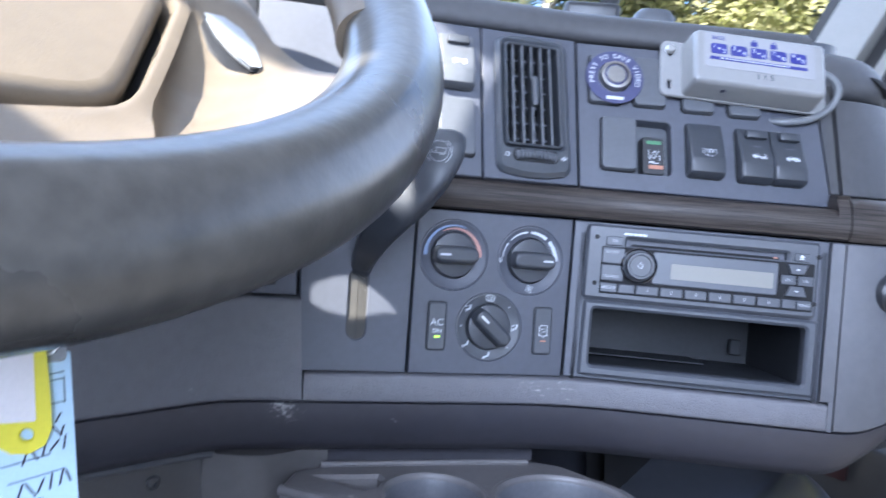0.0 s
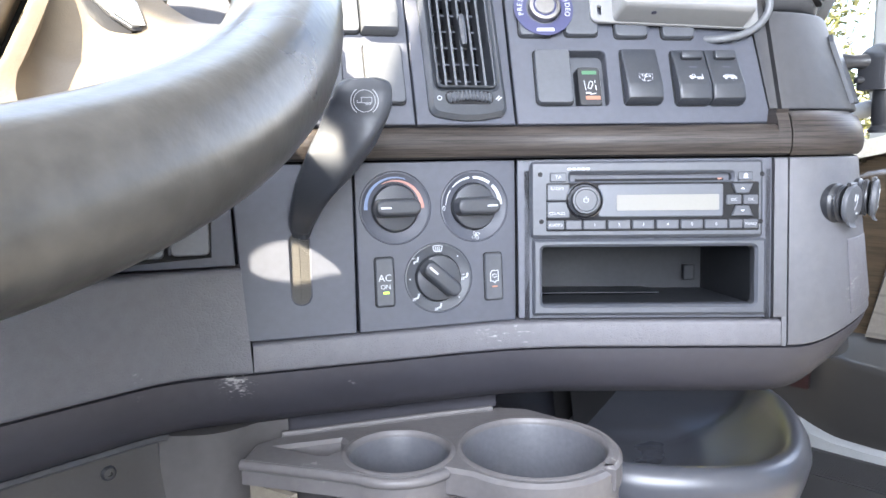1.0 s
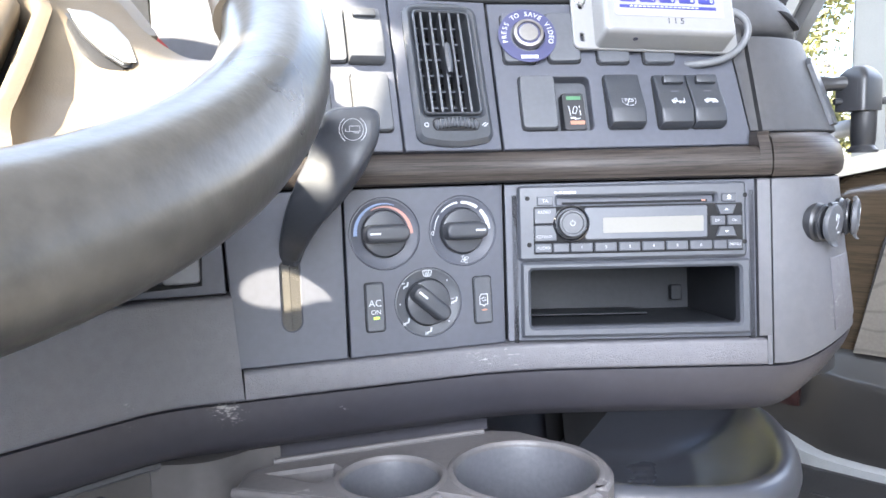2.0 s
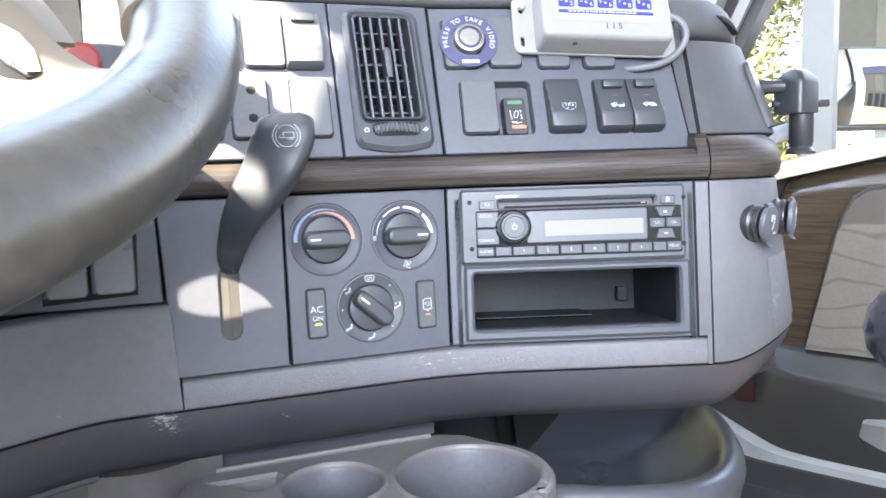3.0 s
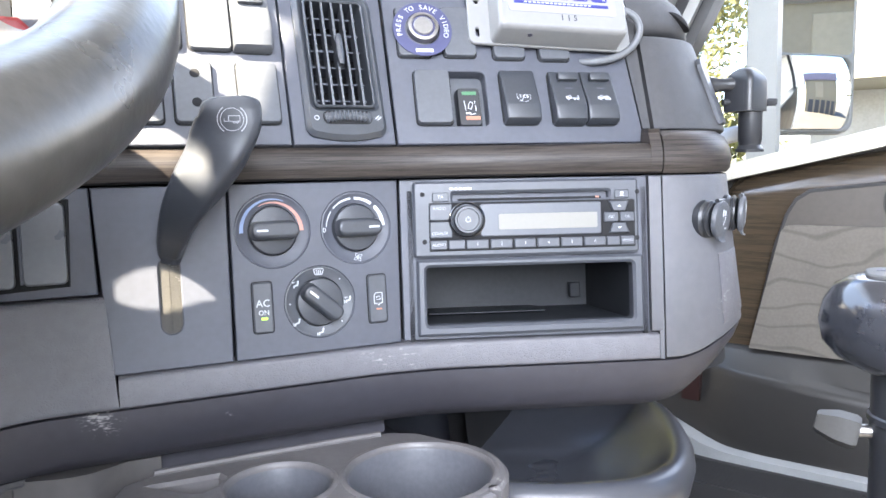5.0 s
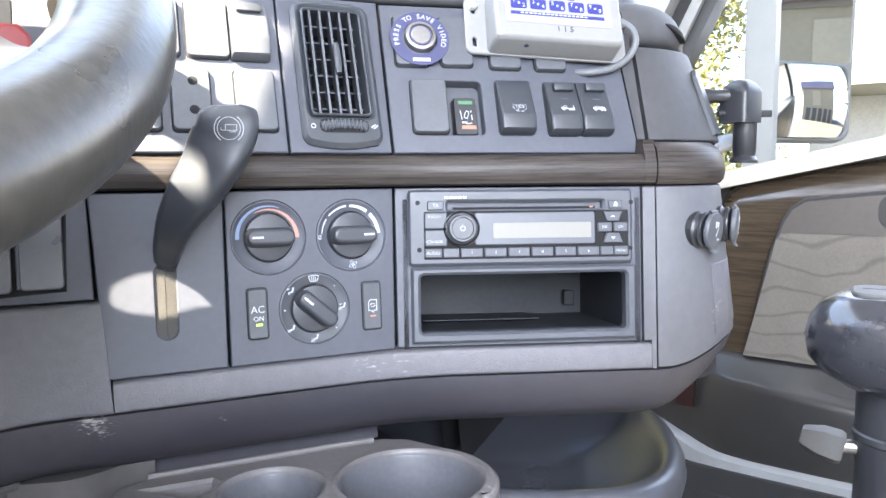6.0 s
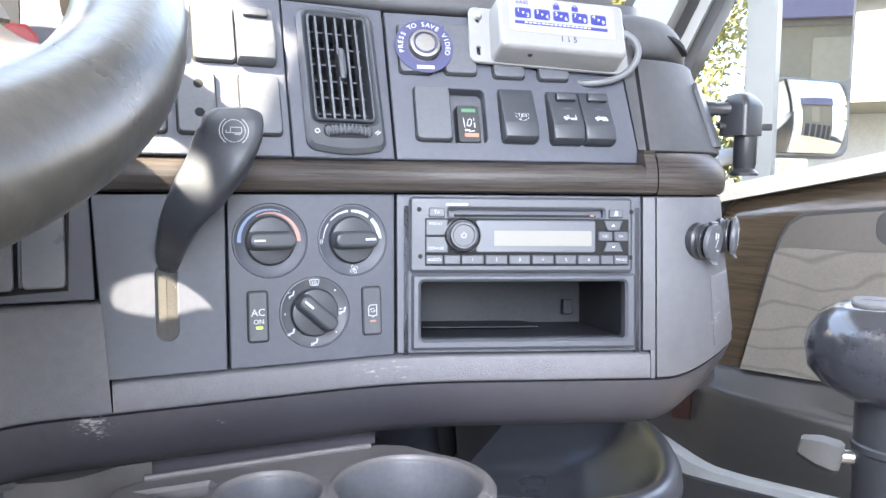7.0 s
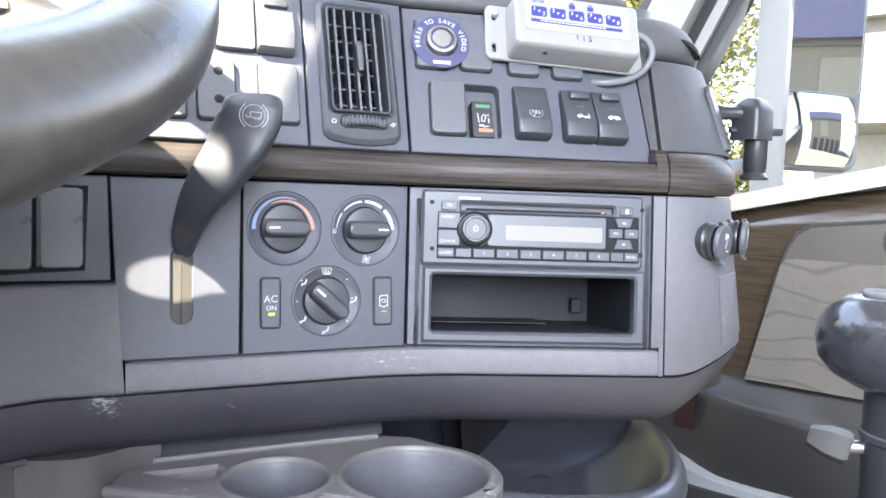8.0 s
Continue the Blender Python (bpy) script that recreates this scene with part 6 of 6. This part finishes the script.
part("splitter", loft([[(x, y * k + dy, z * k + 0.855) for y, z in ((-0.010, -0.006), (-0.004, -0.011), (0.008, -0.011), (0.011, 0.002), (0.006, 0.010), (-0.007, 0.009))] for x, k, dy in ((-0.0245, 0.80, -0.006), (-0.027, 0.92, -0.006), (-0.037, 0.88, -0.006), (-0.0465, 0.60, -0.006), (-0.048, 0.5, -0.006))]), SPLIT, gear, "faceted silver splitter tab", Matrix.Translation((-0.026, -0.006, 0.855)) @ pose(0, 0, 0, 0, 12, 0) @ Matrix.Diagonal((0.86, 0.86, 0.86, 1)) @ Matrix.Translation((0.026, 0.006, -0.855)))
part("boot", lathe([(0.09, 0.419), (0.085, 0.43), (0.06, 0.46), (0.04, 0.49), (0.022, 0.52)], 28), RUBBER, gear, "black rubber boot")

# ---------------------------------------------------------------- key and tags
TM = Matrix.Translation((-0.1365, 0.2270, 0.9075)) @ Matrix.Diagonal((0.81, 0.81, 0.81, 1)) @ Matrix((Vector((0.936, 0.352, 0)), Vector((0, 0, 1)), Vector((0.352, -0.936, 0)))).transposed().to_4x4()
tags = thing("key_tag", TM, "yellow key fob and pale blue paper tag on a ring", "key tag")
part("ring", tube([(0.010 + 0.008 * math.cos(a), 0.004 + 0.008 * math.sin(a), 0.001) for a in [2 * math.pi * k / 28 for k in range(28)]], 0.0008, 8, True), STEEL, tags)
part("key", join(plate(rounded(0.018, 0.020, 0.006, 5, 0.010, 0.018), [ring_pts(0.003, 14, 0.010, 0.010)], 0.001, 0.0003, -0.001), box(0.006, 0.05, 0.002, 0, 1, (0.010, 0.05, -0.001))), STEEL, tags)
fob = part("fob", plate([(-0.019, 0.0), (0.011, 0.0), (0.0125, -0.030), (0.0125, -0.047), (0.009, -0.056), (0.001, -0.0605), (-0.008, -0.060), (-0.016, -0.054), (-0.019, -0.045)], [ring_pts(0.0035, 18, 0.0, -0.0505)], 0.004, 0.001, 0.0015), YELLOW, tags, "yellow plastic fob", pose(0.0025, 0, 0, 0, 0, 4) @ Matrix.Diagonal((0.83, 0.83, 1, 1)))
part("insert", plate(rounded(0.022, 0.040, 0.001, 2, -0.0055, -0.0225), (), 0.0003, 0.0001, 0), PAGE, fob, "white paper insert", pose(0, 0, 0.004))
slip = part("slip", plate(rounded(0.046, 0.098, 0.002, 3, 0.0, -0.052), [ring_pts(0.003, 14, 0.001, -0.096)], 0.0003, 0.0001, 0.0), PAPER, tags, "pale blue paper tag", pose(0.0045, -0.001, 0, 0, 0, 5) @ Matrix.Diagonal((0.76, 0.80, 1, 1)))
part("slip_head", plate(rounded(0.034, 0.010, 0.004, 4, 0.004, -0.004), (), 0.0006, 0.0001, -0.0004), SILL, slip)
for row in ((0.012, -0.016, 0.014, 0.0006, 8), (0.012, -0.020, 0.014, 0.0006, 8), (0.012, -0.034, 0.014, 0.0006, 8), (0.0185, -0.026, 0.0006, 0.016, 0), (-0.006, -0.068, 0.030, 0.0006, 12), (0.0, -0.078, 0.034, 0.0006, 12), (-0.008, -0.094, 0.022, 0.0006, 12)):
    part("print_bar", bars([row]), INK, slip, "", pose(0, 0, 0.0003))
for row in ((0.014, -0.043, 0.007, 0.0012, 60), (0.013, -0.051, 0.008, 0.0012, -50), (0.016, -0.051, 0.007, 0.0012, 70), (-0.006, -0.066, 0.010, 0.0012, 70), (-0.001, -0.064, 0.009, 0.0012, -60), (0.005, -0.062, 0.009, 0.0012, 75), (0.011, -0.060, 0.009, 0.0012, 50), (0.017, -0.058, 0.009, 0.0012, 80),
                                  (-0.010, -0.087, 0.011, 0.0013, 70), (-0.004, -0.086, 0.010, 0.0013, -55), (0.002, -0.084, 0.010, 0.0013, 65), (0.008, -0.082, 0.010, 0.0013, 80), (0.014, -0.080, 0.010, 0.0013, 75), (0.018, -0.079, 0.008, 0.0013, -70)):
    part("scrawl_bar", bars([row]), INK, slip, "", pose(0, 0, 0.0003))

# ---------------------------------------------------------------- things on the dashboard top
mount = thing("phone_mount", Matrix.Translation((0.112, 0.730, 1.149)), "dark plastic holder on the dashboard top", "holder")
part("base", box(0.055, 0.05, 0.024, 0.006, 3), BLACK, mount)
part("ball", lathe([(0, 0.030), (0.006, 0.029), (0.010, 0.024), (0.010, 0.018), (0.006, 0.012), (0.006, 0.008)], 18, (0.018, 0, 0.012)), BLACK, mount)
pod = thing("sensor_pod", Matrix.Translation((0.176, 0.740, 1.149)), "dark rounded pod on the dashboard top", "sensor")
part("shell", loft([[(x * k, y * k, z) for x, y in rounded(0.044, 0.040, 0.014, 5)] for z, k in ((0.0, 1.0), (0.012, 0.98), (0.021, 0.88), (0.026, 0.66))]), PANEL_DK, pod)

# ---------------------------------------------------------------- outside mirror
mm = CABM @ pose(1.62, 0.298, 0.092, 0, 0, 0) @ Matrix((Vector((0.82, -0.57, 0)), Vector((0, 0, 1)), Vector((-0.57, -0.82, 0)))).transposed().to_4x4()
side_mirror = thing("side_mirror", mm, "tall truck side mirror with a flat and a convex glass", "mirror")
part("housing", loft([[(x * k, y * k + 1.14, z) for x, y in rounded(0.235, 0.42, 0.03, 5)] for z, k in ((-0.06, 0.8), (-0.045, 0.95), (-0.012, 1.0), (-0.004, 0.985))]), SILL, side_mirror, "grey housing")
part("bezel", plate(rounded(0.228, 0.41, 0.026, 5, 0, 1.14), [rounded(0.214, 0.233, 0.012, 5, 0, 1.2035), rounded(0.214, 0.138, 0.024, 5, 0, 1.0115)], 0.004, 0.002, -0.006), POST, side_mirror, "grey bezel")
part("flat_glass", box(0.218, 0.236, 0.002, 0, 1, (0, 1.2035, 0.0)), MIRROR, side_mirror, "flat mirror glass")
bm = bmesh.new()
grid = [[bm.verts.new((0.108 * (i / 8 - 1), 1.0115 + 0.070 * (j / 8 - 1), 0.020 - (0.108 * (i / 8 - 1)) ** 2 / 0.68 - (0.070 * (j / 8 - 1)) ** 2 / 0.62)) for j in range(17)] for i in range(17)]
for i in range(16):
    for j in range(16):
        bm.faces.new((grid[i][j], grid[i + 1][j], grid[i + 1][j + 1], grid[i][j + 1]))
part("convex_glass", bm, MIRROR, side_mirror, "convex mirror glass")
part("arm", tube([(-0.10, 0.94, -0.05), (-0.16, 0.93, -0.04), (-0.22, 0.92, 0.0)], 0.016, 12), SILL, side_mirror)

# ---------------------------------------------------------------- yard seen through the windows
BARK = material("pale_bark", (0.30, 0.28, 0.25), 0.9, vary=0.25, scale=8, bump=0.5, bump_scale=60)
LEAF = material("pale_green_leaf", (0.25, 0.24, 0.12), 0.6, vary=0.4, scale=6)
ln_, ll_ = LEAF.node_tree.nodes, LEAF.node_tree.links.new
glow = ln_.new("ShaderNodeBsdfTranslucent")
glow.inputs["Color"].default_value = (0.30, 0.32, 0.12, 1)
both = ln_.new("ShaderNodeMixShader")
both.inputs[0].default_value = 0.55
ll_(ln_["Principled BSDF"].outputs[0], both.inputs[1])
ll_(glow.outputs[0], both.inputs[2])
ll_(both.outputs[0], ln_["Material Output"].inputs["Surface"])
WALLW = material("white_metal_siding", (0.15, 0.15, 0.145), 0.6, vary=0.05, scale=0.4)
PURPLE = material("purple_fascia", (0.155, 0.140, 0.205), 0.5, vary=0.06, scale=0.5)
BEIGE = material("beige_stucco", (0.215, 0.195, 0.145), 0.8, vary=0.08, scale=0.5)


def tree(r, f, height, seed):
    rnd = random.Random(seed)
    t = thing("tree", Matrix.Translation(cab(r, f, -1.0)), "slim roadside tree with thin pale green leaves", "tree", "roadside trees")
    pts = [Vector((0.15 * math.sin(k * 0.9 + seed), 0.15 * math.cos(k * 1.3 + seed), height * k / 6)) for k in range(7)]
    limbs = [tube(pts, [0.13 - 0.017 * k for k in range(7)], 8)]
    tips = []
    for k in range(26):
        i = rnd.randint(1, 5)
        a = rnd.uniform(0, 6.28)
        ln = rnd.uniform(0.8, 1.9)
        q = pts[i].lerp(pts[i + 1], rnd.random())
        e = q + Vector((math.cos(a) * ln, math.sin(a) * ln, rnd.uniform(0.2, 1.0)))
        limbs.append(tube([q, q.lerp(e, 0.5) + Vector((0, 0, 0.12)), e], [0.035, 0.022, 0.008], 5))
        tips += [q.lerp(e, 0.55), e, q.lerp(e, 0.8)]
    part("trunk", join(*limbs), BARK, t)
    vs, fs = [], []
    for c in tips:
        for _ in range(210):
            p = c + Vector((rnd.gauss(0, 0.34), rnd.gauss(0, 0.34), rnd.gauss(0, 0.34)))
            d1 = Vector((rnd.gauss(0, 1), rnd.gauss(0, 1), rnd.gauss(0, 1))).normalized() * 0.075
            d2 = d1.orthogonal().normalized() * 0.045
            n = len(vs)
            vs += [p - d1, p + d2, p + d1, p - d2]
            fs.append((n, n + 1, n + 2, n + 3))
    me = bpy.data.meshes.new("crown")
    me.from_pydata(vs, [], fs)
    me.materials.append(LEAF)
    cr = new("crown", me)
    cr.parent = t
    return t


for k, (r, f) in enumerate(((11.0, 4.5), (13.0, 5.3), (9.0, 7.5), (11.0, 6.0), (8.0, 10.0), (13.0, 11.0), (10.0, 13.0), (6.0, 15.0), (2.0, 14.0), (4.0, 18.0))):
    tree(r, f, 6.5 + (k % 3), 11 + k)


def building(name, r0, r1, f0, f1, h, wall, band, label, turn=0):
    pivot = Matrix.Translation(((r0 + r1) / 2, f1, 0))
    t = thing(name, CABM @ pivot @ pose(0, 0, 0, 0, 0, turn) @ pivot.inverted(), label, "building")
    bm = bmesh.new()
    bmesh.ops.create_cube(bm, size=1.0)
    for v_ in bm.verts:
        v_.co = Vector((r0 if v_.co.x < 0 else r1, f0 if v_.co.y < 0 else f1, -1.0 if v_.co.z < 0 else h))
    part("wall", bm, wall, t, "", None, False)
    part("fascia", loft([[(r0 - 0.3, f0 - 0.3, h), (r1 + 0.3, f0 - 0.3, h), (r1 + 0.3, f1 + 0.3, h), (r0 - 0.3, f1 + 0.3, h)], [(r0 - 0.3, f0 - 0.3, h + 1.2), (r1 + 0.3, f0 - 0.3, h + 1.2), (r1 + 0.3, f1 + 0.3, h + 1.2), (r0 - 0.3, f1 + 0.3, h + 1.2)]]), band, t, "", None, False)
    return t


ware = building("warehouse", 16.0, 26.0, -14.0, 2.8, 4.4, WALLW, WALLW, "long white metal warehouse across the yard")
part("lower_band", prism([(2.82, -1.0), (2.82, 2.45), (-14.0, 2.45), (-14.0, -1.0)], 15.93, 16.02), material("grey_lower_siding", (0.40, 0.43, 0.47), 0.7, vary=0.12, scale=1.5), ware, "grey-blue lower siding")
# only the front edge is known; the depth is added to shade the siding
part("eave", prism([(2.84, 2.24), (2.84, 2.42), (-14.0, 2.42), (-14.0, 2.24)], 13.5, 15.92), material("olive_eave", (0.18, 0.18, 0.15), 0.7), ware, "drab eave strip, its depth added to shade the siding below")
shop = building("shop_building", 2.2, 12.0, -25.0, -17.0, 4.65, BEIGE, PURPLE, "beige building with a purple fascia", 0)
for k in range(5):
    part("bay_door", box(1.2, 2.2, 0.06, 0.01, 1), RADIO_M, shop, "grey bay door", pose(3.6 + 1.75 * k, -16.97, 0.1, -90, 0, 0))
part("white_rail", box(9.9, 0.16, 0.12, 0.01, 1), WALLW, shop, "white rail under the fascia", pose(7.1, -16.94, 4.58, 90, 0, 0))
part("loading_bay", box(2.3, 2.6, 0.05, 0.01, 1), material("cream_panel", (0.28, 0.255, 0.19), 0.8, vary=0.08, scale=0.5), shop, "pale panel over the bays", pose(5.9, -16.96, 2.95, 90, 0, 0))
